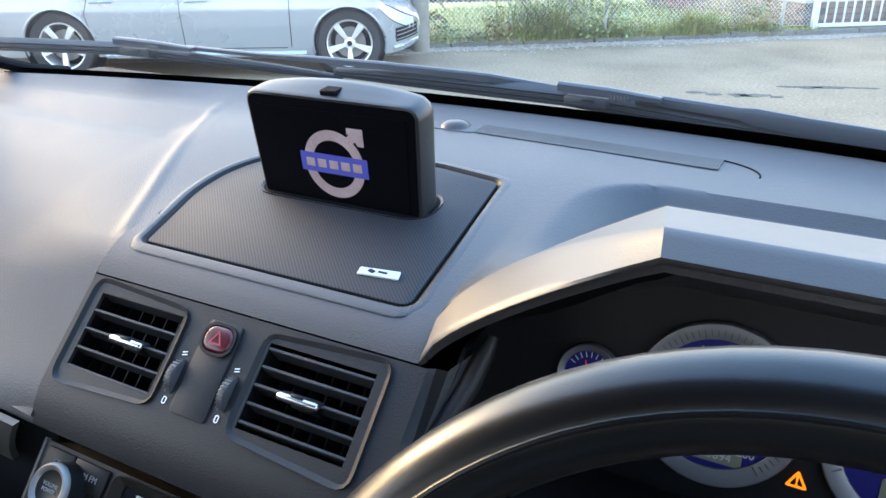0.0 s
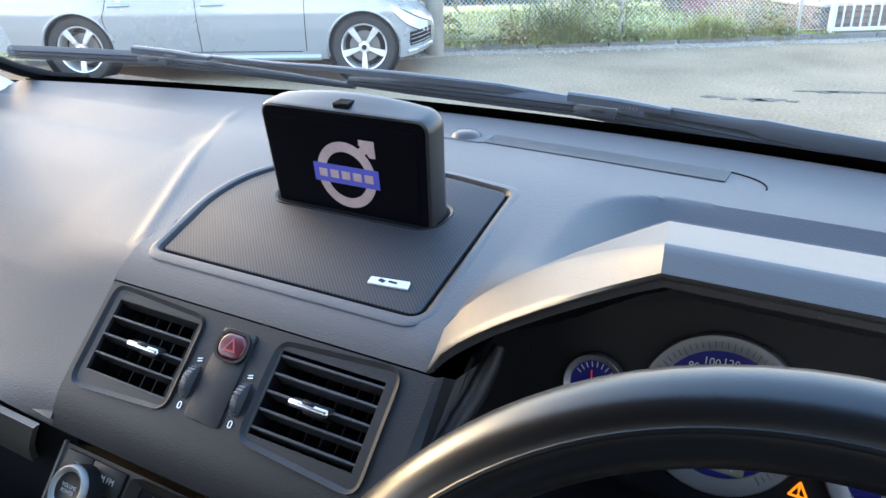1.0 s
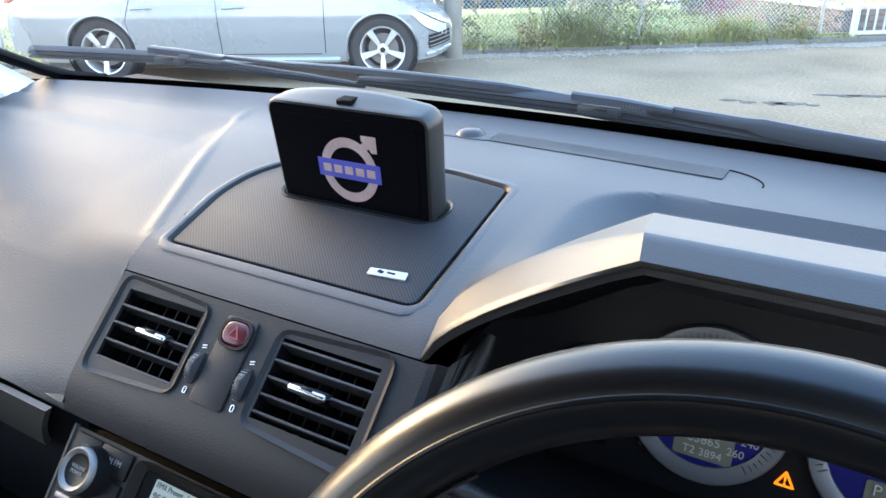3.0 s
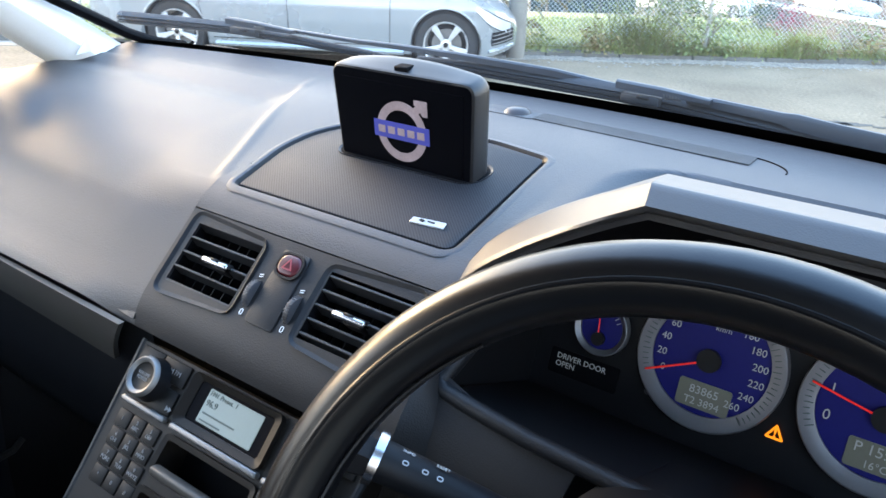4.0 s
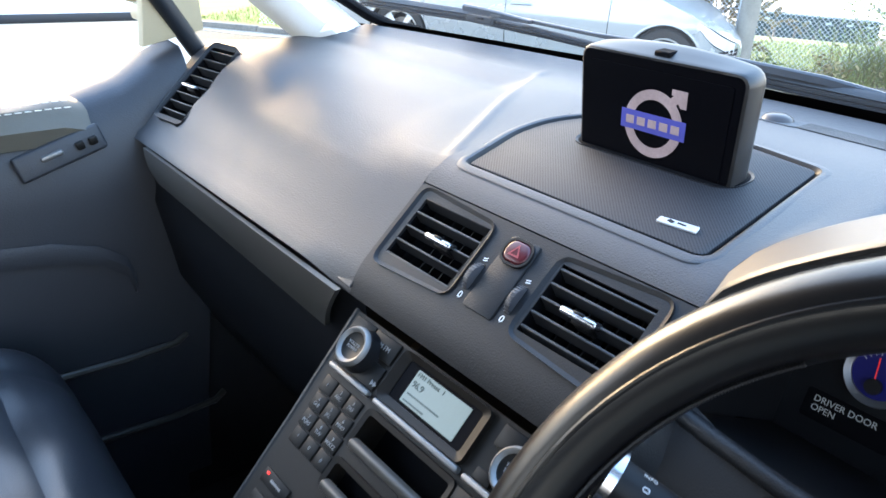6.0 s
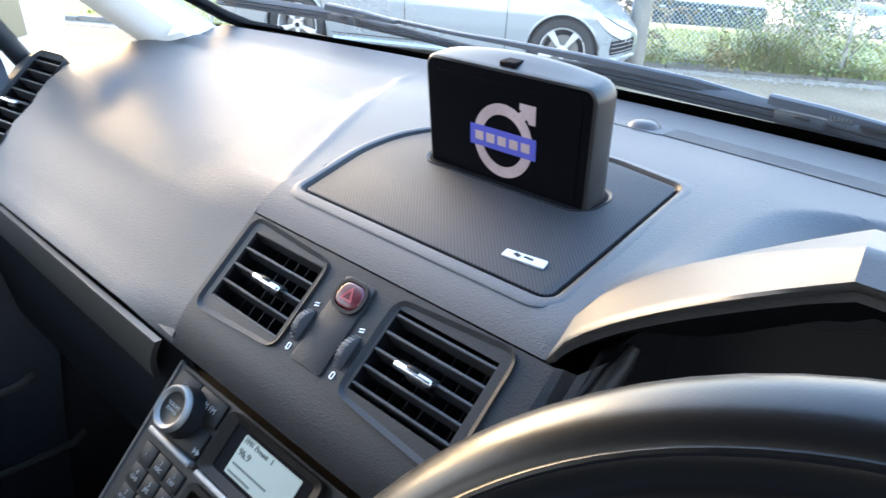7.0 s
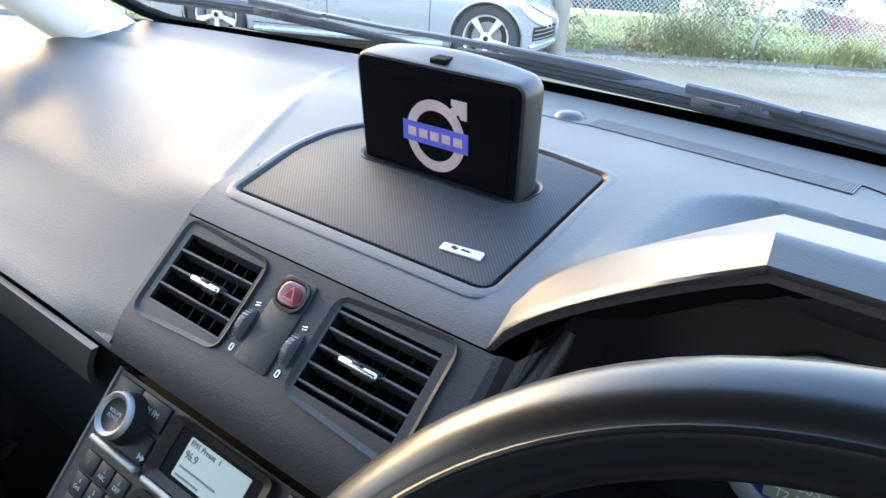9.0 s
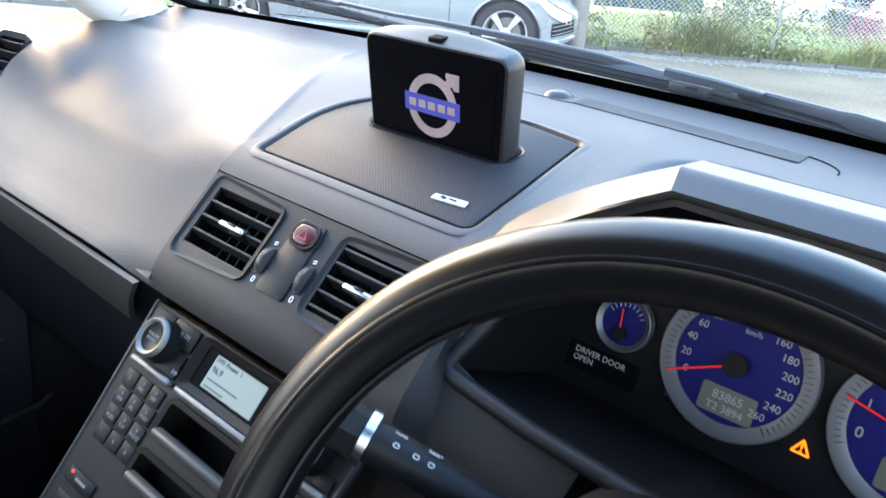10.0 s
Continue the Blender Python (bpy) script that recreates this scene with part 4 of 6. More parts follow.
zn = (zn - ax * zn.dot(ax)).normalized()
def on_lever(f, turn, r=0.0130):
    z = Matrix.Rotation(turn, 3, ax) @ zn
    y = z.cross(ax)
    at = p0.lerp(p1, f) + z * r
    return Matrix(((ax.x, y.x, z.x, at.x), (ax.y, y.y, z.y, at.y), (ax.z, y.z, z.z, at.z), (0, 0, 0, 1)))
for text, f, turn in (("INFO", 0.84, -0.75), ("RESET", 0.70, -0.75)):
    wpart("lettering", words(text, 0.0034, on_lever(f, turn)), M_PRINTW, stalk, smooth=False)
for f in (0.84, 0.76, 0.70):
    wpart("symbol", ring_plate(rrect(0.0040, 0.0030, 0.0013), rrect(0.0027, 0.0017, 0.0008), 0.0003, on_lever(f, -0.15)), M_PRINTW, stalk, smooth=False)
wpart("end", tube([p0.lerp(p1, 0.965), p0.lerp(p1, 1.0), p0.lerp(p1, 1.03), p0.lerp(p1, 1.15), p0.lerp(p1, 1.18)], [0.0140, 0.0150, 0.0158, 0.0165, 0.0135], 7), M_DARK, stalk, "faceted black end with a turning switch")

# ---- centre stack ----
stack = empty("centre_stack", "dark plastic centre stack with radio and climate controls", "centre console", (0.008, 0.25, 0.9))
def S(x, v, d=0.0):
    return STACK @ Matrix.Translation((x - 0.008, -v, d))
def plate_hole(name, x0, x1, v0, v1, depth):
    """A tray sunk through the panel: rim, floor and lower lip."""
    cx, cv, w, h = (x0 + x1) / 2, (v0 + v1) / 2, x1 - x0, v1 - v0
    bm = ring_plate(rrect(w + 0.010, h + 0.010, 0.006, 4, 0, 0), rrect(w, h, 0.003, 4, 0, 0), 0.004, S(cx, cv, 0.003), lip=0.001)
    ob = wpart(name, bm, M_STACK, stack)
    under(part("floor", box(w + 0.004, h + 0.004, 0.002, S(cx, cv, -depth)), M_BLACK, None, smooth=False), ob)
    under(part("ledge", box(w * 0.97, 0.009, 0.010, S(cx, v1 - 0.001, 0.003) @ pose(0, 0, 0, 25), 0.003, 3), M_STRIP, None), ob)
    return ob
def button(x0, x1, v0, v1, text="", size=0.006, proud=0.0022, parent=None, lit=None):
    b = wpart("button", box(x1 - x0, v1 - v0, 0.006, S((x0 + x1) / 2, (v0 + v1) / 2, proud - 0.003), 0.0011, 2), M_BUTTON, stack)
    if text:
        under(part("lettering", words(text, size, S((x0 + x1) / 2, (v0 + v1) / 2, proud + 0.0003)), lit or M_PRINT, None, smooth=False), b)
    return b
M_PRINT = mat("grey_print", (0.20, 0.20, 0.20), 0.6, spread=0)
bm = bmesh.new()
for piece in ([(-0.139, 0.003), (-0.051, 0.003), (-0.051, -0.33), (-0.118, -0.33), (-0.130, -0.11)], [(0.052, 0.003), (0.139, 0.003), (0.130, -0.11), (0.118, -0.33), (0.052, -0.33)],
              [(-0.051, 0.003), (0.052, 0.003), (0.052, -0.060), (-0.051, -0.060)], [(-0.051, -0.087), (0.052, -0.087), (0.052, -0.106), (-0.051, -0.106)], [(-0.051, -0.126), (0.052, -0.126), (0.052, -0.33), (-0.051, -0.33)]):
    add(bm, prism(piece, 0.03, STACK))
wpart("panel", bm, M_STACK, stack, smooth=False)
for s in (-1, 1):
    wpart("edge_trim", tube([STACK @ Vector((s * 0.1395, 0.004, -0.002)), STACK @ Vector((s * 0.1305, -0.11, -0.002)), STACK @ Vector((s * 0.1185, -0.33, -0.002))], 0.0035, 8), M_FASCIA_SHADED, stack)
for kx, txt in ((-0.0925, "VOLUME\nPOWER"), (0.106, "TUNING\nSOUND")):
    kn = wpart("knob", lathe([(0.0, 0.0150), (0.0115, 0.0152), (0.0125, 0.0160)], 40, S(kx, 0.0240)), M_BUTTON, stack)
    under(part("ring", lathe([(0.0125, 0.0160), (0.0145, 0.0182), (0.0160, 0.0186), (0.0176, 0.0172), (0.0184, 0.0140)], 40, S(kx, 0.0240)), M_SILVER, None, "satin silver ring"), kn)
    under(part("skirt", lathe([(0.0184, 0.0140), (0.0192, 0.006), (0.0205, 0.0)], 40, S(kx, 0.0240)), M_DARK, None), kn)
    under(part("lettering", words(txt, 0.0040, S(kx, 0.0240, 0.0154)), M_PRINT, None, smooth=False), kn)
button(-0.124, -0.094, 0.000, 0.018, "CD", 0.0055)
button(-0.093, -0.057, 0.000, 0.020, "AM FM", 0.0065)
button(-0.120, -0.089, 0.034, 0.0445, "", 0.006)
button(-0.088, -0.057, 0.024, 0.0455, "", 0.006)
for x in (-0.071, -0.067):
    wpart("skip_mark", prism([(x, 0.0), (x, 0.005), (x + 0.004, 0.0025)], 0.0003, S(0.008, 0.042, 0.0028)), M_PRINT, stack, smooth=False)
button(0.071, 0.094, 0.000, 0.018)
button(0.117, 0.140, 0.000, 0.018)
button(0.071, 0.088, 0.036, 0.0455)
button(0.122, 0.138, 0.034, 0.0455)
fr = wpart("display_frame", ring_plate(rrect(0.108, 0.046, 0.006, 5, -0.003, -0.022), rrect(0.090, 0.0345, 0.003, 5, -0.003, -0.0215), 0.006, STACK @ Matrix.Translation((0, 0, 0.0055)), lip=0.004), M_STACK, stack)
wpart("display_glass", prism(rrect(0.092, 0.036, 0.003, 4, -0.003, -0.0215), 0.002, STACK @ Matrix.Translation((0, 0, 0.0006))), M_BLACK, stack, smooth=False)
lcd = wpart("display", prism(rrect(0.066, 0.029, 0.001, 2, -0.002, -0.0215), 0.001, STACK @ Matrix.Translation((0, 0, 0.0012))), M_LCD, stack, "pale lit radio display", smooth=False)
for text, size, x, v in (("FM1 Preset  1", 0.0060, -0.025, 0.0105), ("96.9", 0.0080, -0.025, 0.0190)):
    under(part("lettering", words(text, size, S(x, v, 0.0015), align="LEFT"), M_LCDTXT, None, smooth=False), lcd)
for k, w in enumerate((0.040, 0.026)):
    under(part("text_bar", box(w, 0.0014, 0.0003, S(-0.024 + w / 2, 0.0275 + 0.006 * k, 0.0015)), M_LCDTXT, None, smooth=False), lcd)
for x0, x1 in ((-0.115, -0.056), (-0.047, 0.060), (0.066, 0.138)):
    wpart("silver_bar", box(x1 - x0, 0.0055, 0.009, S((x0 + x1) / 2, 0.0488, 0.002), 0.002, 3), M_SILVER, stack)
keys = "1 |2\nABC|3\nDEF|4\nGHI|5\nJKL|6\nMNO|7\nPQRS|8\nTUV|9\nWXYZ|*|0|#".split("|")
for r in range(4):
    for c in range(3):
        x = -0.1125 + 0.0195 * c + 0.002 * r
        button(x, x + 0.0178, 0.0575 + 0.0165 * r, 0.0727 + 0.0165 * r, keys[3 * r + c], 0.0048, 0.0018)
plate_hole("upper_tray", -0.043, 0.060, 0.060, 0.087, 0.028)
plate_hole("lower_tray", -0.043, 0.060, 0.106, 0.126, 0.016)
button(0.066, 0.139, 0.056, 0.074, "ENTER", 0.006)
button(0.066, 0.100, 0.077, 0.095, "EXIT", 0.005)
button(0.102, 0.137, 0.077, 0.095, "BACK", 0.005)
for k, (x, v) in enumerate(((0.083, 0.105), (0.083, 0.122))):
    t = 1 if k == 0 else -1
    button(x - 0.017, x + 0.052, v - 0.007, v + 0.007)
    wpart("arrow_mark", prism([(-0.004, -0.003 * t), (0.004, -0.003 * t), (0, 0.003 * t)], 0.0003, S(x + 0.017, v, 0.0026)), M_PRINT, stack, smooth=False)
for x, v, t in ((-0.1065, 0.150, 1), (-0.1045, 0.170, 0), (0.072, 0.150, 0), (0.072, 0.170, 0)):
    button(x, x + 0.040, v, v + 0.013)
    wpart("mark", box(0.016, 0.0022, 0.0003, S(x + 0.022, v + 0.0065, 0.0026)), M_PRINT, stack, smooth=False)
wpart("red_mark", box(0.004, 0.002, 0.0003, S(-0.100, 0.1535, 0.0026)), M_TELLRED, stack, smooth=False)
for x, v, r in ((-0.041, 0.1890, 0.0120), (0.062, 0.1890, 0.0120), (-0.0825, 0.2015, 0.0085), (0.100, 0.2015, 0.0085)):
    kn = wpart("climate_knob", lathe([(0.0, 0.016), (r * 0.72, 0.016), (r * 0.75, 0.0165)], 28, S(x, v)), M_BUTTON, stack)
    under(part("ring", lathe([(r * 0.75, 0.0165), (r * 0.9, 0.017), (r, 0.0145)], 28, S(x, v)), M_CHROME if r > 0.01 else M_SMOOTH, None), kn)
    under(part("skirt", lathe([(r, 0.0145), (r * 1.06, 0.0)], 28, S(x, v)), M_DARK, None), kn)
    for k in range(9):
        a = radians(-30 + k * 30)
        under(part("dot", box(0.0016, 0.0016, 0.0003, S(x + r * 1.5 * math.cos(a), v - r * 1.5 * math.sin(a), 0.0004)), M_HAZTRI if k in (0, 1) else M_PRINT, None, smooth=False), kn)
for x, v, w, h in ((-0.012, 0.178, 0.030, 0.012), (-0.020, 0.205, 0.022, 0.012), (0.010, 0.205, 0.022, 0.012), (-0.020, 0.222, 0.022, 0.012), (0.010, 0.222, 0.022, 0.012)):
    button(x, x + w, v, v + h)
    wpart("mark", box(w * 0.5, 0.0025, 0.0003, S(x + w / 2, v + h / 2, 0.0026)), M_PRINT, stack, smooth=False)
wpart("lower_skirt", box(0.235, 0.30, 0.25, Matrix.Translation((0.008, 0.20, 0.74)), 0.02, 3), M_DARK, stack)

# ---- cabin shell ----
door = empty("passenger_door", "dark vinyl passenger door with a sunlit stitched cap", "door", (-0.75, -0.2, 0.6))
ST = ((-0.90, 1.150), (-0.3, 1.155), (0.0, 1.16), (0.12, 1.168), (0.22, 1.172), (0.28, 1.190), (0.33, 1.222), (0.37, 1.240))
rows = [[(-0.745, y, 0.36), (-0.735, y, 0.60), (-0.715, y, 0.72), (-0.700, y, 0.80), (-0.692, y, 0.95), (-0.690, y, 1.04), (-0.695, y, 1.09), (-0.712, y, zt - 0.040), (-0.728, y, zt - 0.014), (-0.745, y, zt), (-0.80, y, zt + 0.004)] for y, zt in ST]
wpart("inner_panel", thick(grid(rows), 0.004), M_DOOR, door)
rows = [[(-0.705, y, zt - 0.044), (-0.700, y, zt - 0.020), (-0.718, y, zt + 0.004), (-0.748, y, zt + 0.012), (-0.80, y, zt + 0.012)] for y, zt in ((-0.9, 1.150), (-0.3, 1.155), (0.0, 1.160), (0.12, 1.166), (0.19, 1.168), (0.225, 1.160))]
cap = wpart("door_cap", thick(grid(rows), 0.006), M_CAP_SUNLIT, door, "padded door cap in a sunlit brown with pale stitching")
for dz in (0.0, 0.010):
    bm = bmesh.new()
    for k in range(60):
        y = 0.20 - k * 0.012
        add(bm, box(0.0012, 0.008, 0.0012, Matrix.Translation((-0.7145 - 0.011 * dz * 100, y, lerp([-0.9, 0.0, 0.19], [1.150, 1.160, 1.168], y) + 0.0035 + dz * 0.7))))
    under(part("stitching", bm, M_STITCH, None), cap)
sw = wpart("switch_panel", box(0.010, 0.120, 0.036, Matrix.Translation((-0.6985, 0.180, 1.115)) @ pose(0, 0, 0, 18, -14, 0), 0.0045, 3), M_DOOR, door, "oval switch panel with chrome lever")
under(part("lever", box(0.008, 0.030, 0.008, Matrix.Translation((-0.692, 0.168, 1.114)) @ pose(0, 0, 0, 18), 0.003, 2), M_SILVER, None, "silver door lever"), sw)
for y in (0.205, 0.222):
    under(part("switch", box(0.008, 0.011, 0.011, Matrix.Translation((-0.693, y, 1.122 + (y - 0.2) * 0.3)) @ pose(0, 0, 0, 18), 0.002, 2), M_BUTTON, None), sw)
# sculpted lower half: a recess with an arched upper edge, and two pocket lips
arch = [(0.255, 0.92), (0.245, 0.95), (0.21, 0.975), (0.15, 0.992), (0.08, 0.998), (-0.1, 1.0), (-0.5, 1.0)]
rows = [[(-0.688, y, z), (-0.684, y, z - 0.012), (-0.689, y + 0.002, z - 0.030)] for y, z in arch]
wpart("recess_edge", thick(grid(rows), 0.003), M_DOOR, door)
for z, y0, y1, x in ((0.777, -0.5, 0.33, -0.694), (0.622, -0.5, 0.40, -0.726)):
    wpart("pocket_lip", tube([(x, y0, z), (x, y1 - 0.1, z), (x - 0.002, y1 - 0.02, z + 0.004), (x - 0.01, y1, z + 0.012)], 0.006, 8), M_STRIP, door, "grey door pocket lip")
wpart("outer_skin", box(0.04, 1.5, 0.85, Matrix.Translation((-0.83, -0.30, 0.74)), 0.01), M_BODY, door)
wpart("sail_panel", prism([(0.318, 1.240), (0.410, 1.262), (0.400, 1.36), (0.325, 1.36)], 0.02, Matrix(((0, 0, 1, -0.745), (1, 0, 0, 0), (0, 1, 0, 0), (0, 0, 0, 1))), 0.003), M_TAN, door, "tan mirror sail panel")
mir = empty("door_mirror", "pale gold door mirror outside the window", "mirror", (-0.90, 0.40, 1.24))
wpart("housing", box(0.19, 0.09, 0.13, Matrix.Translation((-1.00, 0.385, 1.345)), 0.035, 4), M_TAN, mir)
wpart("foot", box(0.16, 0.05, 0.030, Matrix.Translation((-0.85, 0.385, 1.270)), 0.01, 2), M_TAN, mir)

for s, nm in ((-1, "left"), (1, "right")):
    pl = empty("windscreen_pillar", "pale trimmed windscreen pillar rising from the dashboard", "pillar", (s * 0.75, 0.6, 1.24), "windscreen pillars")
    rows = []
    for t in np.linspace(0, 1, 8):
        lo = [(-0.765, 0.590, 1.232), (-0.745, 0.594, 1.234), (-0.730, 0.608, 1.236), (-0.722, 0.64, 1.24), (-0.732, 0.668, 1.25), (-0.745, 0.69, 1.252)]
        hi = [(-0.60, -0.085, 1.66), (-0.585, -0.080, 1.66), (-0.575, -0.055, 1.655), (-0.57, -0.03, 1.65), (-0.575, 0.0, 1.645), (-0.585, 0.02, 1.64)]
        rows.append([(-s * p[0] if s > 0 else p[0], p[1], p[2]) for p in (Vector(a).lerp(Vector(b), float(t)) + Vector((-0.03, 0.03, 0)) * math.sin(math.pi * float(t)) for a, b in zip(lo, hi))])
    rows = [[(s * abs(p[0]), p[1], p[2]) for p in r] for r in rows]
    wpart("trim", thick(grid(rows), 0.006), M_PILLAR, pl)
    wpart("door_seal", tube([(s * 0.752, 0.40, 1.23), (s * 0.74, 0.33, 1.33), (s * 0.68, 0.08, 1.53), (s * 0.60, -0.17, 1.66)], 0.014, 10), M_RUBBER, pl, "black rubber door seal")
    wpart("kick_panel", box(0.03, 0.55, 0.78, Matrix.Translation((s * 0.755, 0.60, 0.78))), M_CARPET, pl)
    if s < 0:
        wpart("airbag_tag", prism([(0, 0), (0.028, 0.004), (0.022, 0.026)], 0.001, Matrix(((0, 0, 1, -0.708), (1, 0, 0, 0.585), (0, 1, 0, 1.257), (0, 0, 0, 1)))), M_WHITE, pl, "small white tag", smooth=False)
roof = empty("roof", "unseen dark roof lining that closes the car", "roof", (0, -0.8, 1.66), kind="structure")
# lining and header are out of view, added to block light and reflections
wpart("unseen_header", box(1.20, 0.15, 0.02, Matrix.Translation((0, 0.10, 1.640)) @ pose(0, 0, 0, -26.6), 0.006), M_ROOF, roof)
wpart("lining", box(1.22, 2.36, 0.03, Matrix.Translation((0, -1.12, 1.675)), 0.01), M_ROOF, roof)
# unseen pillars and rear sides, added to keep stray light out
for s in (-1, 1):
    wpart("side_pillar", box(0.06, 0.22, 0.55, Matrix.Translation((s * 0.68, -0.85, 1.42)) @ pose(0, 0, 0, 0, -s * 12, 0), 0.02), M_DOOR, roof)
    wpart("rear_quarter", box(0.05, 1.35, 0.80, Matrix.Translation((s * 0.72, -1.6, 0.80)), 0.02), M_DOOR, roof)
    wpart("rear_pillar", box(0.05, 0.30, 0.56, Matrix.Translation((s * 0.67, -2.1, 1.42)) @ pose(0, 0, 0, 0, -s * 12, 0), 0.02), M_DOOR, roof)
floor = empty("cabin_floor", "black carpeted car floor", "floor", (0, 0, 0.4), kind="structure")
wpart("carpet", box(1.5, 2.9, 0.03, Matrix.Translation((0, -0.75, 0.42))), M_CARPET, floor)
wpart("bulkhead", box(1.5, 0.03, 0.84, Matrix.Translation((0, 0.86, 0.82))), M_CARPET, floor)
# rear wall out of view, added to cut light from behind
wpart("rear_panel", box(1.5, 0.05, 0.78, Matrix.Translation((0, -2.25, 0.79))), M_CARPET, floor)

seat = empty("passenger_seat", "dark blue-black leather passenger seat", "seat", (-0.40, -0.1, 0.45))
def cushion(w, l, h, m, bol=0.03):
    """A padded block: crowned middle, raised side bolsters, rounded nose."""
    rows = []
    for i in range(49):
        u = -1 + i / 24
        r = []
        for j in range(49):
            v = -1 + j / 24
            ru, rv = (1 - abs(u) ** 5) ** 0.5 if abs(u) < 1 else 0.0, (1 - abs(v) ** 7) ** 0.5 if abs(v) < 1 else 0.0
            side = math.exp(-((abs(u) - 0.78) / 0.16) ** 2) * bol
            seam = -0.007 * math.exp(-((abs(u) - 0.56) / 0.02) ** 2) - 0.006 * math.exp(-((v - 0.62) / 0.02) ** 2)
            fold = 0.004 * math.sin(9 * u + 5 * v) * math.sin(7 * v - 3 * u) + 0.003 * math.sin(17 * v + 6 * u)
            r.append(m @ Vector((u * w / 2, v * l / 2, (h + side + seam + fold) * min(ru, 1) * min(rv, 1))))
        rows.append(r)
    return grid(rows)
wpart("cushion", cushion(0.54, 0.58, 0.20, Matrix.Translation((-0.41, -0.145, 0.70)), 0.03), M_SEAT, seat)
for u in (-0.56, 0.56):
    seamline = []
    for j in range(22):
        v = -0.92 + 1.56 * j / 21
        side = math.exp(-((abs(u) - 0.78) / 0.16) ** 2) * 0.03
        rv = (1 - abs(v) ** 7) ** 0.5
        seamline.append((-0.41 + u * 0.27, -0.145 + v * 0.29, 0.70 + (0.20 + side - 0.004) * (1 - abs(u) ** 5) ** 0.5 * rv))
    wpart("piping", tube(seamline, 0.0028, 6), M_SEAT, seat)
edge_ = []
for j in range(28):
    v = -0.95 + 1.93 * j / 27
    edge_.append((-0.41 + 0.985 * 0.27, -0.145 + v * 0.29, 0.70 + 0.225 * (1 - 0.985 ** 5) ** 0.5 * (1 - abs(v) ** 7) ** 0.5 + 0.004))
wpart("piping", tube(edge_, 0.0032, 6), M_SEAT, seat)
wpart("base", box(0.46, 0.48, 0.26, Matrix.Translation((-0.41, -0.15, 0.565)), 0.03), M_DARK, seat)
wpart("backrest", cushion(0.52, 0.66, 0.10, Matrix.Translation((-0.41, -0.52, 0.98)) @ pose(0, 0, 0, 68, 0, 0), 0.03), M_SEAT, seat)
lever = empty("gear_lever", "glossy black gear lever on the centre console", "gear lever", (-0.0, 0.05, 0.80))
wpart("knob", lathe([(0, 0.033), (0.014, 0.032), (0.025, 0.024), (0.031, 0.008), (0.031, -0.010), (0.025, -0.030), (0.016, -0.045)], 28, Matrix.Translation((0.002, 0.085, 0.975))), M_GLOSS, lever)
wpart("shaft", cyl(0.011, 0.16, Matrix.Translation((0.002, 0.08, 0.87)), 12), M_DARK, lever)
tunnel = empty("console", "black plastic tunnel console between the seats", "console", (0, -0.2, 0.5))
wpart("body", box(0.22, 0.9, 0.38, Matrix.Translation((0.0, -0.25, 0.62)), 0.03, 3), M_DARK, tunnel)
for s in (-1, 1):
    wpart("side_panel", prism([(0.20, 0.42), (0.86, 0.42), (0.86, 1.10), (0.42, 1.10), (0.33, 1.04), (0.20, 0.86)], 0.01, Matrix(((0, 0, s, s * 0.122), (1, 0, 0, 0), (0, 1, 0, 0), (0, 0, 0, 1)))), M_CARPET, tunnel, "carpeted tunnel side")

# ---- windscreen, cowl and wipers ----
ws = empty("windscreen", "clear laminated windscreen with a black edge", "windscreen", (0, 0.8, 1.26))
def glass_at(x, t):
    return Vector((x * (1 - 0.2 * t), 0.84 - 0.19 * x * x - 0.80 * t, 1.255 + 0.40 * t))
g = wpart("pane", grid([[glass_at(float(x), float(t)) for t in np.linspace(0, 1, 8)] for x in np.linspace(-0.735, 0.735, 21)]), M_GLASS, ws)
g.visible_shadow = False
rows = [[(x, 0.79 - 0.19 * x * x, 1.2640), (x, 0.797 - 0.19 * x * x, 1.246), (x, 0.832 - 0.19 * x * x, 1.252), (x, 0.842 - 0.19 * x * x, 1.256)] for x in np.linspace(-0.75, 0.75, 30)]
wpart("seal", grid(rows), M_BLACK, ws, "black seal along the glass foot")
for s in (-1, 1):
    wpart("edge_band", tube([glass_at(s * 0.66, 0.012), glass_at(s * 0.715, 0.02), glass_at(s * 0.735, 0.06), glass_at(s * 0.738, 0.4), glass_at(s * 0.735, 1)], 0.009, 8), M_BLACK, ws, "black printed glass edge")
cowl = empty("cowl", "black plastic cowl below the windscreen", "cowl", (0, 0.95, 1.2))
rows = [[(x, 0.842 - 0.19 * x * x, 1.256), (x, 0.852 - 0.19 * x * x, 1.258), (x, 0.90 - 0.19 * x * x, 1.238), (x, 1.0 - 0.19 * x * x, 1.20)] for x in np.linspace(-0.78, 0.78, 24)]
wpart("panel", thick(grid(rows), 0.004), M_DARK, cowl)
bonnet = empty("bonnet", "metallic bonnet ahead of the windscreen", "bonnet", (0, 1.5, 1.0))
rows = [[(x, 0.99 - 0.19 * x * x, 1.195 - 0.05 * x * x), (x, 1.3, 1.13 - 0.06 * x * x), (x, 1.7, 1.02 - 0.07 * x * x), (x, 1.95, 0.88 - 0.08 * x * x)] for x in np.linspace(-0.8, 0.8, 16)]
wpart("panel", thick(grid(rows), 0.004), M_BODY, bonnet)

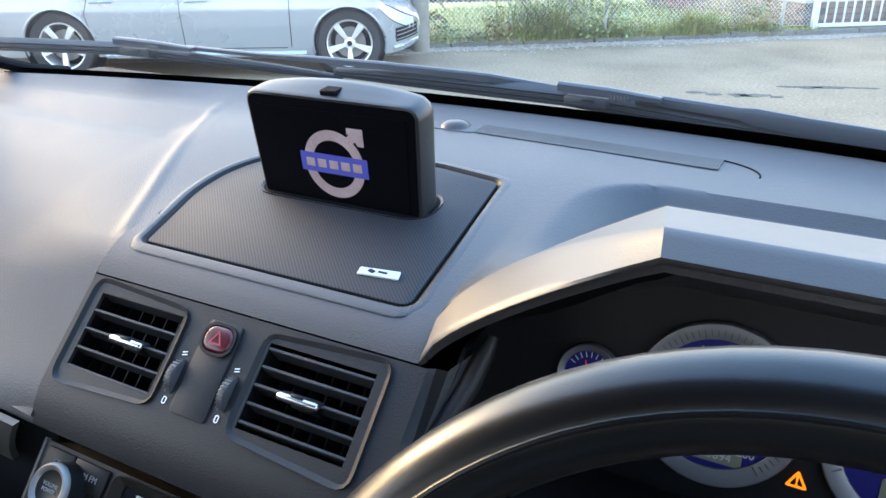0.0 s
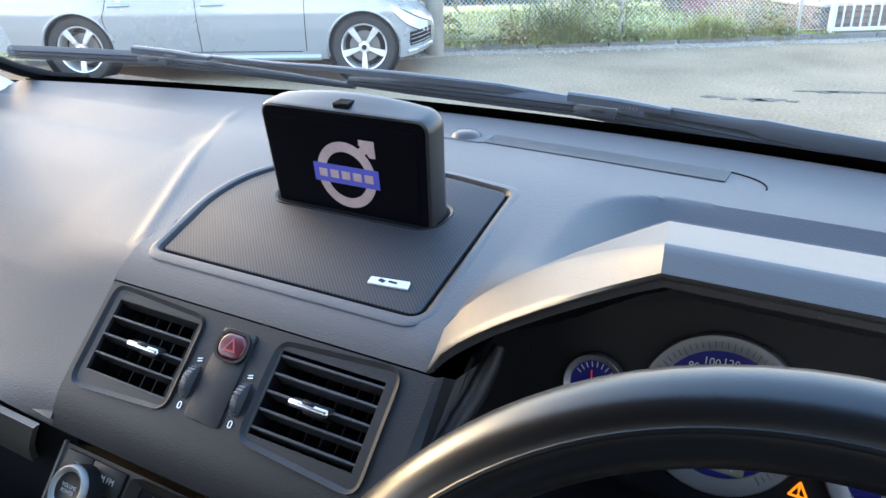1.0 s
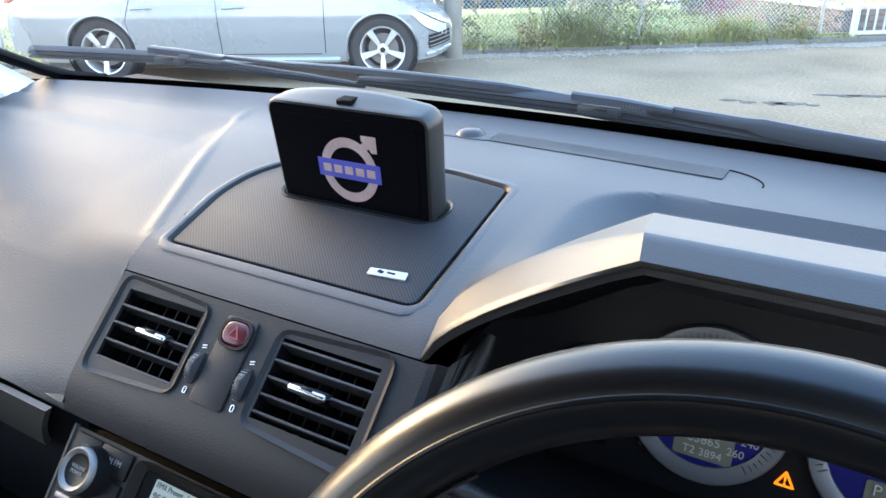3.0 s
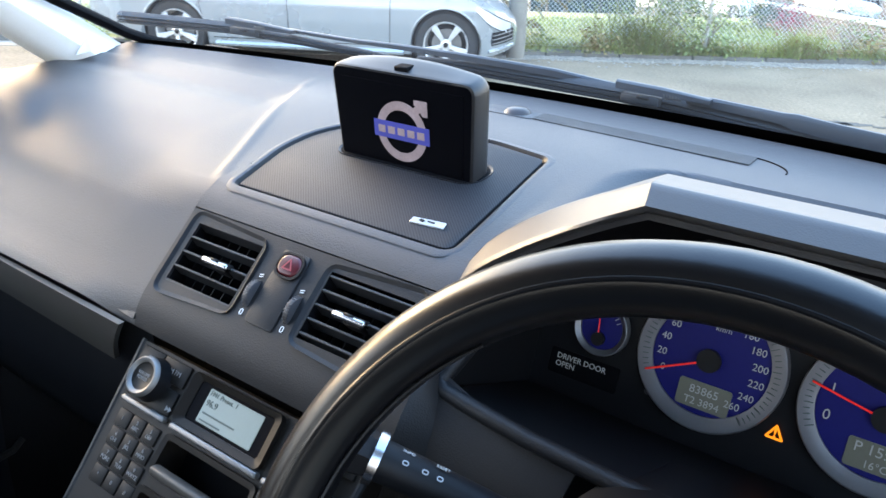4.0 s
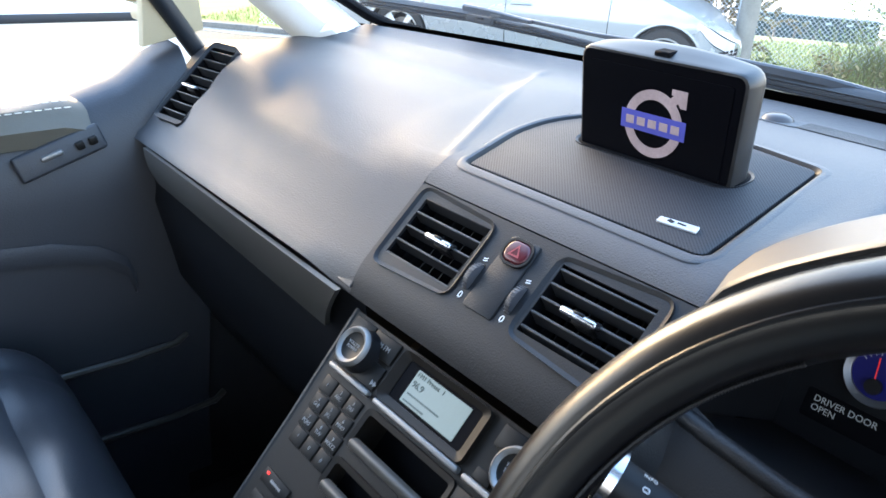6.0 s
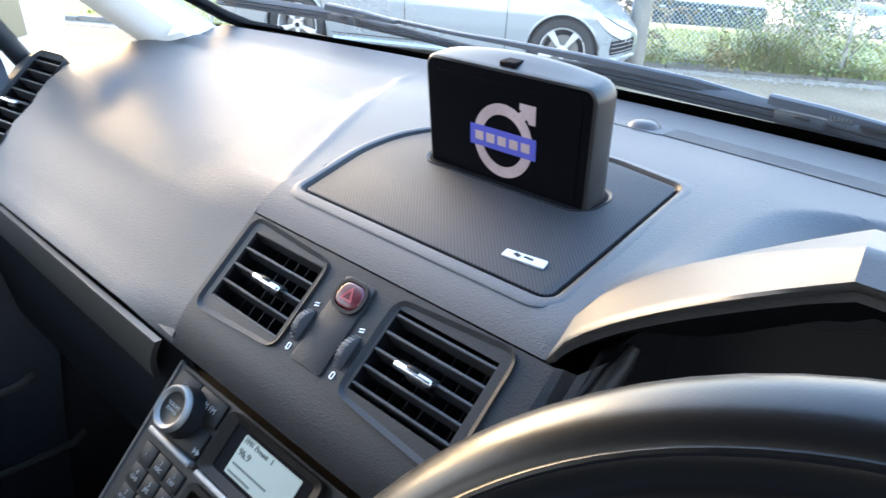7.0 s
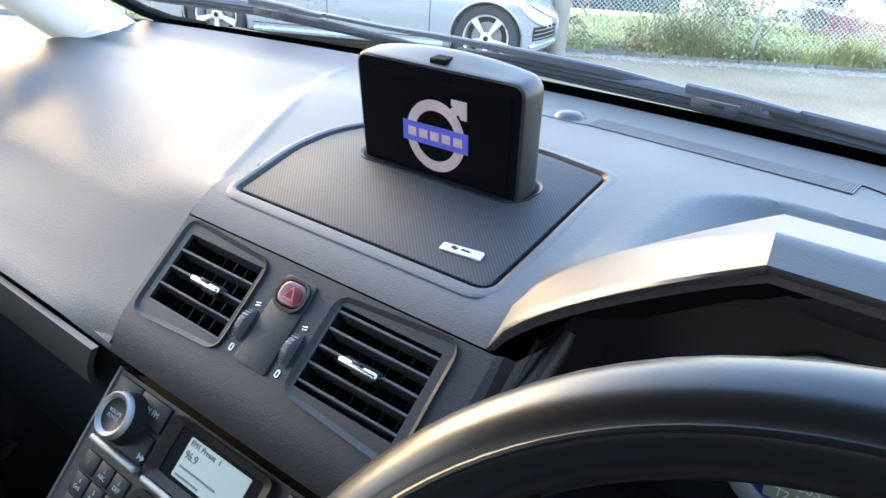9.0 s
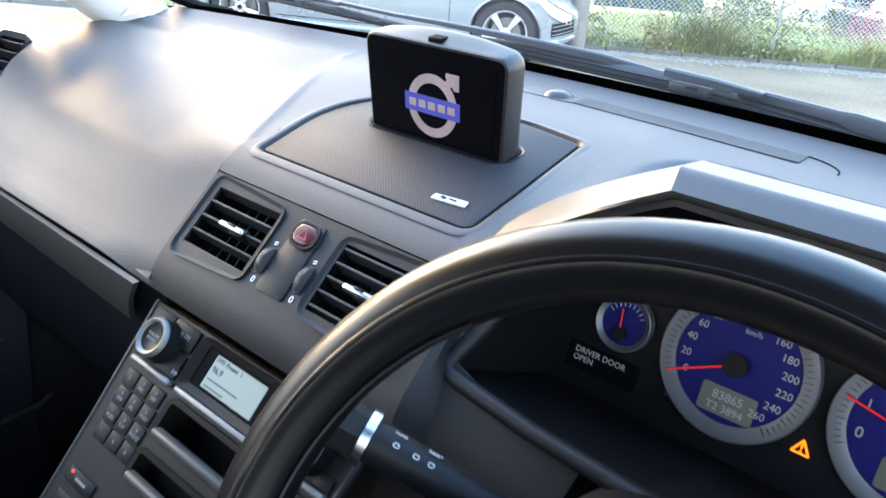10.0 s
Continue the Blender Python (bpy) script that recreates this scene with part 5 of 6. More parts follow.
FRIT = [[glass_at(float(x), t) + Vector((0, -0.001, -0.003)) for t in (-0.02, 0.012, 0.044 + 0.012 * smooth01((float(x) + 0.40) / 0.2))] for x in np.linspace(-0.735, 0.735, 31)]
wpart("black_band", grid(FRIT), M_BLACK, ws, "black printed band along the glass foot")


def blade(stations):
    """A flat wiper blade: three rubber ridges in front, a smooth spoiler behind; stations (x, y, bottom, top)."""
    prof = [(0.0, 0.0), (0.10, -0.0045), (0.26, -0.0050), (0.30, -0.0015), (0.36, -0.0050), (0.56, -0.0052), (0.60, -0.0015), (0.66, -0.0045), (0.88, -0.0010), (1.0, 0.0030), (0.9, 0.0075), (0.3, 0.0085), (0.0, 0.0060)]
    return thick_ends(grid([[(x, y + d * min(1, (t - b) / 0.012), b + (t - b) * f) for f, d in prof] for x, y, b, t in stations], closed=True))


def thick_ends(bm):
    bmesh.ops.holes_fill(bm, edges=bm.edges)
    bmesh.ops.recalc_face_normals(bm, faces=bm.faces)
    return bm


def flat_bar(pts, tall, deep):
    """A flat bar on edge along points."""
    n = len(pts)
    rows = []
    for k, p in enumerate(pts):
        h, d = (v[k] / 2 if hasattr(v, "__len__") else v / 2 for v in (tall, deep))
        rows.append([(p[0], p[1] + a * d, p[2] + b * h) for a, b in ((-1, -0.8), (-1, 0.6), (-0.5, 1), (0.5, 1), (1, 0.6), (1, -0.8))])
    return thick_ends(grid(rows, closed=True))


def wiper(stations, arm, tall, clip, label):
    """Blade, arm, and the clip with its latch that joins them."""
    w = empty("wiper", label, "wiper", stations[0][:3], "windscreen wipers")
    wpart("blade", blade(stations), M_RUBBER, w)
    wpart("arm", flat_bar(arm, tall, 0.010), M_WIPER, w)
    (ax, ay, az), (bx, by, bz) = clip
    d = Vector((bx - ax, by - ay, bz - az)).normalized()
    q = d.to_track_quat("X", "Z").to_matrix().to_4x4()
    c = wpart("clip", flat_bar([(ax, ay - 0.007, az + 0.001), ((ax + bx) / 2, (ay + by) / 2 - 0.008, (az + bz) / 2), (bx, by - 0.007, bz - 0.002)], [0.011, 0.011, 0.006], 0.012), M_WIPER, w)
    e = Vector(clip[0]) + d * 0.034
    coil = [e + Vector((0.028 + 0.022 * k / 60, -0.013 + 0.0032 * math.cos(k * 0.63), -0.004 + 0.0032 * math.sin(k * 0.63))) for k in range(61)]
    under(part("spring", tube(coil, 0.0006, 5), M_STRIP, None, "grey coil spring"), c)
    under(part("latch", box(0.050, 0.012, 0.011, Matrix.Translation(e + Vector((0, -0.009, -0.0125))) @ q, 0.002, 2), M_RUBBER, None), c)
    under(part("pin", box(0.016, 0.004, 0.004, Matrix.Translation(e + Vector((0.004, -0.0155, -0.009))) @ q, 0.001, 1), M_DARK, None), c)
    return w


wiper([(-0.797, 0.722, 1.286, 1.306), (-0.70, 0.751, 1.285, 1.305), (-0.575, 0.782, 1.285, 1.303), (-0.52, 0.793, 1.282, 1.298), (-0.419, 0.812, 1.277, 1.290), (-0.33, 0.824, 1.272, 1.284), (-0.23, 0.835, 1.269, 1.276)],
      [(-0.47, 0.803, 1.300), (-0.353, 0.821, 1.295), (-0.273, 0.831, 1.294), (-0.171, 0.839, 1.292), (-0.02, 0.848, 1.287), (0.06, 0.866, 1.276)], [0.006, 0.006, 0.008, 0.010, 0.011, 0.012], ((-0.575, 0.780, 1.306), (-0.45, 0.805, 1.301)), "long black wiper parked along the windscreen foot")
wiper([(-0.24, 0.838, 1.272, 1.284), (-0.155, 0.843, 1.268, 1.286), (-0.015, 0.848, 1.264, 1.285), (0.075, 0.847, 1.263, 1.284), (0.205, 0.840, 1.255, 1.276), (0.32, 0.828, 1.249, 1.269), (0.405, 0.816, 1.246, 1.263), (0.56, 0.785, 1.243, 1.258), (0.72, 0.745, 1.243, 1.254)],
      [(0.16, 0.840, 1.281), (0.19, 0.839, 1.281), (0.268, 0.831, 1.278), (0.285, 0.829, 1.276), (0.33, 0.826, 1.272), (0.41, 0.816, 1.269), (0.60, 0.79, 1.262), (0.76, 0.76, 1.255)], [0.010, 0.012, 0.013, 0.019, 0.020, 0.020, 0.018, 0.016], ((0.072, 0.843, 1.287), (0.19, 0.838, 1.286)), "second black wiper parked along the windscreen foot")

# out of view; added behind the wheel to cut light from the rear
dseat = empty("driver_seat", "dark leather driver seat behind the wheel", "seat", (0.40, -0.5, 0.45))
wpart("cushion", cushion(0.54, 0.50, 0.18, Matrix.Translation((0.40, -0.40, 0.56)), 0.03), M_SEAT, dseat)
wpart("base", box(0.46, 0.44, 0.16, Matrix.Translation((0.40, -0.40, 0.50)), 0.03), M_DARK, dseat)
wpart("backrest", cushion(0.52, 0.72, 0.10, Matrix.Translation((0.40, -0.78, 1.0)) @ pose(0, 0, 0, 72, 0, 0), 0.03), M_SEAT, dseat)

ddoor = empty("driver_door", "dark vinyl driver door standing open", "door", (0.75, -0.2, 0.6))
rows = [[(0.745, y, 0.36), (0.70, y, 0.80), (0.69, y, 1.04), (0.712, y, 1.12), (0.745, y, 1.165), (0.80, y, 1.17)] for y in (-0.9, 0.0, 0.36)]
wpart("inner_panel", thick(grid(rows), 0.004), M_DOOR, ddoor)
wpart("outer_skin", box(0.04, 1.5, 0.85, Matrix.Translation((0.83, -0.30, 0.74)), 0.01), M_BODY, ddoor)
ddoor.matrix_world = Matrix.Translation((0.80, 0.38, 0)) @ Matrix.Rotation(radians(62), 4, "Z") @ Matrix.Translation((-0.80, -0.38, 0)) @ Matrix.Translation(ddoor.location)

# ---- outside: ground, kerb, lawn ----
yard = empty("yard", "worn pale asphalt yard with dark cracks", "ground", kind="structure")
rng = random.Random(7)
def blot(cx, cy, rx, ry, turn, n=18):
    c, s = math.cos(turn), math.sin(turn)
    pts = []
    for k in range(n):
        a = 2 * math.pi * k / n
        r = 0.55 + 0.55 * rng.random()
        x, y = rx * r * math.cos(a), ry * r * math.sin(a)
        pts.append((cx + x * c - y * s, cy + x * s + y * c))
    return pts
for cx, cy, rx, ry in ((-0.50, 7.06, 0.10, 0.05), (-0.38, 7.10, 0.16, 0.04), (-0.70, 7.0, 0.07, 0.03), (-0.85, 7.02, 0.09, 0.022), (-0.2, 7.12, 0.06, 0.02), (0.02, 7.66, 0.12, 0.035), (0.2, 7.74, 0.17, 0.03), (-0.16, 7.62, 0.08, 0.025), (0.45, 7.84, 0.14, 0.02)):
    wpart("pothole", prism(blot(cx, cy, rx * 1.15, ry * 1.9, 0.35), 0.01, Matrix.Translation((0, 0, 0.004))), M_PATCH, yard, "dark worn patch", smooth=False)

FD = Vector((4.07, 3.1, 0)).normalized()          # along the fence
FN = Vector((-FD.y, FD.x, 0))                      # away from the car
F0 = Vector((-4.257, 8.074, 0))
FM = Matrix(((FD.x, FN.x, 0, F0.x), (FD.y, FN.y, 0, F0.y), (0, 0, 1, 0), (0, 0, 0, 1)))
def fall(v):
    """Height of the land: level to just beyond the fence, then dropping away."""
    return -0.095 * max(0.0, v - 3.6) + 0.0006 * max(0.0, v - 45) ** 1.5
rows = [[FM @ Vector((u, v, fall(v))) for u in np.linspace(-160, 160, 9)] for v in (-160, -40, -10, 3.4, 3.8, 6, 12, 20, 30, 45, 70, 110, 160)]
wpart("ground", thick(grid(rows), 0.2), M_ASPHALT, yard, smooth=False)
lawn = empty("lawn", "green lawn behind the wire fence", "lawn", kind="structure")
wpart("turf", thick(grid([[FM @ Vector((u, v, fall(v) + 0.06)) for u in np.linspace(-26, 34, 13)] for v in (0.13, 1.2, 2.4, 3.4, 3.8, 6, 10, 14)]), 0.07), M_LAWN, lawn)
M_PEBBLE = mat("pebble", (0.30, 0.26, 0.21), 0.9, spread=0.5, big=30)
kerb = empty("kerb", "weathered concrete kerb below the fence", "kerb", kind="structure")
for k in range(32):
    L = 0.9
    wpart("kerb_stone", box(L - 0.012, 0.13, 0.22, FM @ Matrix.Translation((-10 + k * L, 0.06 + rng.uniform(-0.012, 0.012), rng.uniform(-0.016, 0.006) - 0.042)), 0.012, 2), M_KERB, kerb)
wpart("dry_verge", prism([(-12 + k * 0.5, -0.05 - 0.38 * (0.6 + 0.4 * math.sin(k * 1.7) * rng.random())) for k in range(50)] + [(12.5, 0.02), (-12, 0.02)], 0.02, FM @ Matrix.Translation((0, 0, 0.006))), M_GRAVEL, kerb, "strip of dry gravel", smooth=False)

bm = bmesh.new()
for _ in range(1000):
    u, v, q = rng.uniform(-1.0, 4.6), -abs(rng.gauss(0.0, 0.20)), rng.uniform(0.008, 0.024)
    z = [bm.verts.new((u + q * dx * rng.uniform(0.7, 1.3), v + q * dy, 0.006 + q * dz)) for dx, dy, dz in ((1, 0, 0), (0, 1, 0), (-1, 0, 0), (0, -1, 0), (0.1, 0.1, 0.7))]
    for a, b in ((0, 1), (1, 2), (2, 3), (3, 0)):
        bm.faces.new((z[a], z[b], z[4]))
bm.transform(FM)
wpart("pebbles", bm, M_PEBBLE, kerb, "pale loose pebbles", smooth=False)["kind"] = "stuff"

# ---- fence ----
fence = empty("wire_fence", "galvanised chain link fence on thin posts", "fence", F0)
for x in (-5.2, -2.6, 2.35, 4.75):
    wpart("fence_post", cyl(0.024, 1.5, FM @ Matrix.Translation((x, 0.20, 0.75)), 10), M_GALV, fence)
bm = bmesh.new()
def wire(bm, a, b, r=0.0020):
    a, b = Vector(a), Vector(b)
    d = (b - a).normalized()
    s = d.cross(Vector((0, 1, 0))).normalized() * r
    u = Vector((0, r, 0))
    va = [bm.verts.new(a + p) for p in (s, u, -s, -u)]
    vb = [bm.verts.new(b + p) for p in (s, u, -s, -u)]
    for k in range(4):
        bm.faces.new((va[k], va[(k + 1) % 4], vb[(k + 1) % 4], vb[k]))
H0, H1, X0, X1, PT = 0.10, 1.42, -6.0, 5.15, 0.056
k = 0
x = X0 - (H1 - H0)
while x < X1:
    for sgn in (1, -1):
        xa, xb = (x, x + (H1 - H0)) if sgn > 0 else (x + (H1 - H0), x)
        za, zb = H0, H1
        if sgn > 0:
            if xa < X0: za, xa = za + (X0 - xa), X0
            if xb > X1: zb, xb = zb - (xb - X1), X1
        else:
            if xb < X0: zb, xb = zb - (X0 - xb), X0
            if xa > X1: za, xa = za + (xa - X1), X1
        if zb - za > 0.02:
            wire(bm, (xa, 0.20 + 0.002 * sgn, za), (xb, 0.20 + 0.002 * sgn, zb))
    x += PT
for z in (H0, 0.75, H1):
    wire(bm, (X0, 0.20, z), (X1, 0.20, z), 0.002)
bm.transform(FM)
wpart("chain_link", bm, M_WIRE, fence, smooth=False)["kind"] = "stuff"
post = empty("timber_post", "thick weathered timber post at the kerb", "post", F0)
wpart("pole", tube([Vector((-4.19, 7.93, z)) for z in (-0.1, 0.4, 1.2, 2.2, 3.4)], [0.105, 0.102, 0.10, 0.098, 0.095], 18), M_WOOD, post)
wpart("stay_pipe", tube([Vector((-4.33, 7.98, z)) for z in (0, 1.2, 3.0)], 0.022, 10), M_GALV, post, "grey steel pipe")
gate = empty("steel_gate", "white painted steel bar gate", "gate", (0, 11.3, 0))
M_GATE = mat("gate_paint", (0.62, 0.64, 0.64), 0.45, spread=0.1, gscale=40)
GX = 5.20
for z in (0.10, 1.45):
    wpart("rail", box(3.2, 0.045, 0.045, FM @ Matrix.Translation((GX + 1.6, 0.15, z)), 0.004), M_GATE, gate)
wpart("gate_post", box(0.07, 0.07, 1.7, FM @ Matrix.Translation((GX - 0.02, 0.15, 0.85)), 0.006), M_GATE, gate)
for k in range(24):
    wpart("bar", box(0.022, 0.022, 1.33, FM @ Matrix.Translation((GX + 0.13 + 0.13 * k, 0.15, 0.775)), 0.003, 1), M_GATE, gate)

# ---- plants ----
def blades(n, place, height, width, lean, seed):
    """Grass: bent blades of two quads each, all in one mesh."""
    r = random.Random(seed)
    vs, fs = [], []
    for _ in range(n):
        x, y, f = place(r)
        h = height(r) * f
        a, l = r.uniform(0, 6.283), r.uniform(0.15, lean)
        w = width * r.uniform(0.6, 1.3)
        c, s = math.cos(a), math.sin(a)
        wx, wy = -s * w, c * w
        i = len(vs)
        for t, ww in ((0, 1), (0.55, 0.8), (1, 0.05)):
            d = l * h * t * t
            px, py, pz = x + c * d, y + s * d, 0.05 + h * t
            vs.append((px - wx * ww, py - wy * ww, pz))
            vs.append((px + wx * ww, py + wy * ww, pz))
        fs += [(i, i + 1, i + 3, i + 2), (i + 2, i + 3, i + 5, i + 4)]
    bm = bmesh.new()
    bv = [bm.verts.new(FM @ Vector(v)) for v in vs]
    for f in fs:
        bm.faces.new([bv[k] for k in f])
    return bm


def along(r):
    while True:
        x = r.uniform(-5.5, 5.2)
        clump = 0.22 + 0.80 * math.exp(-((x - 1.55) / 0.42) ** 2) + 0.34 * math.exp(-((x - 2.8) / 0.75) ** 2) + 0.42 * math.exp(-((x - 3.55) / 0.22) ** 2) + 0.35 * math.exp(-((x - 4.35) / 0.28) ** 2)
        clump += 0.22 * noise.noise(Vector((x * 3.3, 3.1, 0.4)))
        if r.random() < 0.15 + clump:
            return x, max(0.0, r.gauss(0.20, 0.14)), max(0.15, clump * 1.1)


weeds = empty("weeds", "tall green weeds along the fence foot", "weeds", F0, kind="stuff")
wpart("green_blades", blades(9500, along, lambda r: r.uniform(0.05, 0.13) + 0.30 * r.random() ** 2.5, 0.0048, 1.9, 3), M_WEED, weeds)["kind"] = "stuff"
wpart("dry_blades", blades(2600, along, lambda r: r.uniform(0.08, 0.40), 0.003, 1.2, 5), M_DRYGRASS, weeds)["kind"] = "stuff"
wpart("tall_tuft", blades(420, lambda r: (r.gauss(1.50, 0.30), r.gauss(0.30, 0.12), 1.0), lambda r: r.uniform(0.20, 0.70), 0.006, 1.5, 8), M_WEED, weeds)["kind"] = "stuff"
wpart("tall_tuft", blades(380, lambda r: (r.gauss(3.52, 0.18), r.gauss(0.22, 0.12), 1.0), lambda r: r.uniform(0.12, 0.42), 0.005, 1.6, 9), M_WEED, weeds)["kind"] = "stuff"
turf = empty("grass", "mown green grass of the lawn", "grass", F0, kind="stuff")
wpart("short_blades", blades(26000, lambda r: (r.uniform(-7, 9), 0.3 + 3.3 * r.random() ** 1.1, 1.0), lambda r: r.uniform(0.03, 0.08), 0.005, 1.1, 11), M_GRASS, turf)["kind"] = "stuff"


def leaf_cloud(n, centre, spread, size, seed, rise=0.0):
    r = random.Random(seed)
    bm = bmesh.new()
    for _ in range(n):
        p = Vector((r.gauss(0, spread[0]), r.gauss(0, spread[1]), r.gauss(0, spread[2]))) + Vector(centre)
        if p.z < 0.05:
            continue
        m = Matrix.Translation(p) @ Euler((r.uniform(-1, 1), r.uniform(-1, 1), r.uniform(0, 6.28))).to_matrix().to_4x4()
        L, w = size * r.uniform(0.6, 1.5), size * 0.28
        v = [bm.verts.new(m @ Vector(q)) for q in ((0, 0, 0), (L * 0.4, w, 0.02 * L), (L, 0, -0.1 * L), (L * 0.4, -w, 0.02 * L))]
        bm.faces.new(v)
    return bm


def shrub(name, label, at, h, spread, material, n, size, seed):
    ob = empty(name, label, "shrub", at)
    r = random.Random(seed)
    top = Vector((at[0], at[1], 0))
    for k in range(5):
        e = top + Vector((r.gauss(0, spread), r.gauss(0, spread), h * r.uniform(0.6, 1.0)))
        wpart("stem", tube([top + Vector((r.gauss(0, 0.05), r.gauss(0, 0.05), 0)), top.lerp(e, 0.5) + Vector((r.gauss(0, 0.05), 0, 0)), e], [0.014, 0.010, 0.004], 6), M_WOOD, ob)
    wpart("crown", leaf_cloud(n, (at[0], at[1], h * 0.62), (spread, spread, h * 0.24), size, seed), material, ob)["kind"] = "stuff"
    return ob


def on_lawn(u, v):
    p = FM @ Vector((u, v, 0))
    return (p.x, p.y, 0.05)


tr_ = random.Random(77)
for k in range(26):
    u = (-0.6, 0.35, 0.95, 1.25, 1.5, 1.7, 2.05, 2.6, 2.9, 3.45, 3.6, 4.3, 4.45)[k % 13] + tr_.gauss(0, 0.12)
    h = tr_.uniform(0.10, 0.30) * (1.5 if 1.0 < u < 2.0 else 1.0)
    wpart("leafy_weed", leaf_cloud(70, (FM @ Vector((u, tr_.uniform(-0.04, 0.30), 0)))[:2] + (0.06 + h * 0.5,), (0.09, 0.09, h * 0.40), tr_.uniform(0.035, 0.07), 300 + k), tr_.choice((M_LEAF, M_WEED, M_GRASS, M_DRYGRASS)), weeds)["kind"] = "stuff"
shrub("shrub", "leggy green shrub growing through the fence", on_lawn(1.75, 0.55), 1.35, 0.34, M_LEAF, 1900, 0.055, 21)
shrub("shrub", "leggy green shrub growing through the fence", on_lawn(2.35, 0.35), 0.75, 0.30, M_LEAF, 900, 0.05, 22)
shrub("red_shrub", "dark red leaved shrub on the lawn", on_lawn(4.0, 1.5), 0.52, 0.12, M_REDLEAF, 420, 0.05, 23)
shrub("shrub", "small green shrub by the fence", on_lawn(4.35, 0.5), 0.5, 0.22, M_LEAF, 420, 0.05, 24)
shrub("shrub", "low dark green bush by the brick wall", on_lawn(4.2, 2.9), 0.50, 0.17, M_BUSH, 900, 0.05, 25)
shrub("shrub", "dark bluish green bush on the lawn", on_lawn(2.7, 2.7), 1.0, 0.20, M_BUSH, 1500, 0.06, 28)
shrub("dry_reeds", "yellowed tall reeds beside the timber post", on_lawn(-0.9, 0.9), 2.0, 0.35, M_DRYGRASS, 1100, 0.20, 26)
shrub("dry_reeds", "yellowed tall reeds beside the timber post", on_lawn(-0.1, 1.3), 2.4, 0.40, M_DRYGRASS, 900, 0.20, 27)

# ---- brick wall, bins, far cars and building ----
M_COPING = mat("pale_coping", (0.55, 0.54, 0.51), 0.85, spread=0.15, gscale=40, bump=0.3, bscale=60)
def garden_wall(a, b, label):
    """A knee-high wall of real bricks with a pale coping, from a to b."""
    w = empty("brick_wall", label, "wall", a)
    d = (b - a).normalized()
    m = Matrix(((d.x, -d.y, 0, a.x), (d.y, d.x, 0, a.y), (0, 0, 1, 0), (0, 0, 0, 1)))
    n = (b - a).length
    wpart("core", box(n, 0.19, 0.60, m @ Matrix.Translation((n / 2, 0, 0.06))), M_KERB, w)
    wpart("coping", box(n + 0.06, 0.27, 0.05, m @ Matrix.Translation((n / 2, 0, 0.395)), 0.01), M_COPING, w, "pale concrete coping")
    bm = bmesh.new()
    for r in range(5):
        for k in range(int(n / 0.24)):
            x = 0.12 + 0.24 * k + (0.12 if r % 2 else 0)
            if x < n - 0.1:
                add(bm, box(0.228, 0.22, 0.066, m @ Matrix.Translation((x, rng.uniform(-0.003, 0.003), 0.02 + 0.078 * r))))
    wpart("bricks", bm, M_BRICK, w, smooth=False)["kind"] = "stuff"


garden_wall(Vector((-2.9, 13.55, 0)), Vector((-0.3, 11.42, 0)), "low brick garden wall with a pale coping")
garden_wall(FM @ Vector((5.35, 0.42, 0)), FM @ Vector((9.5, 0.42, 0)), "low brick garden wall behind the white gate")

def bin_at(p, turn):
    b = empty("wheelie_bin", "large dark green wheelie bin with a pale label plate", "bin", p, "wheelie bins")
    m = Matrix.Translation(p) @ Matrix.Rotation(turn, 4, "Z")
    rows = [[m @ Vector((sx * 0.415 * s, sy * 0.36 * s, z)) for sx, sy in ((-1, -1), (1, -1), (1, 1), (-1, 1))] for z, s in ((0.08, 0.86), (0.6, 0.94), (1.08, 1.0), (1.12, 1.03))]
    wpart("body", grid(rows, closed=True), M_BIN, b, smooth=False)
    wpart("lid", box(0.85, 0.76, 0.06, m @ Matrix.Translation((0, 0, 1.145)) @ pose(0, 0, 0, 3), 0.02, 2), M_BIN, b, "dark hinged lid")
    wpart("label_plate", box(0.26, 0.01, 0.10, m @ Matrix.Translation((0, -0.362, 0.92)), 0.003, 1), M_LID, b, "pale label plate")
    for s in (-1, 1):
        wpart("wheel", cyl(0.09, 0.05, m @ Matrix.Translation((s * 0.32, 0.20, 0.09)) @ pose(0, 0, 0, 0, 90), 16), M_RUBBER, b)


M_LID = mat("bin_label", (0.50, 0.54, 0.52), 0.5, spread=0.1)
for k in range(6):
    bin_at(Vector((-17.3, 34.6, fall(28.8) - 0.16)) + Vector((0.72, 0.55, -0.01)) * (k - 1.35) * 0.95, 0.65)

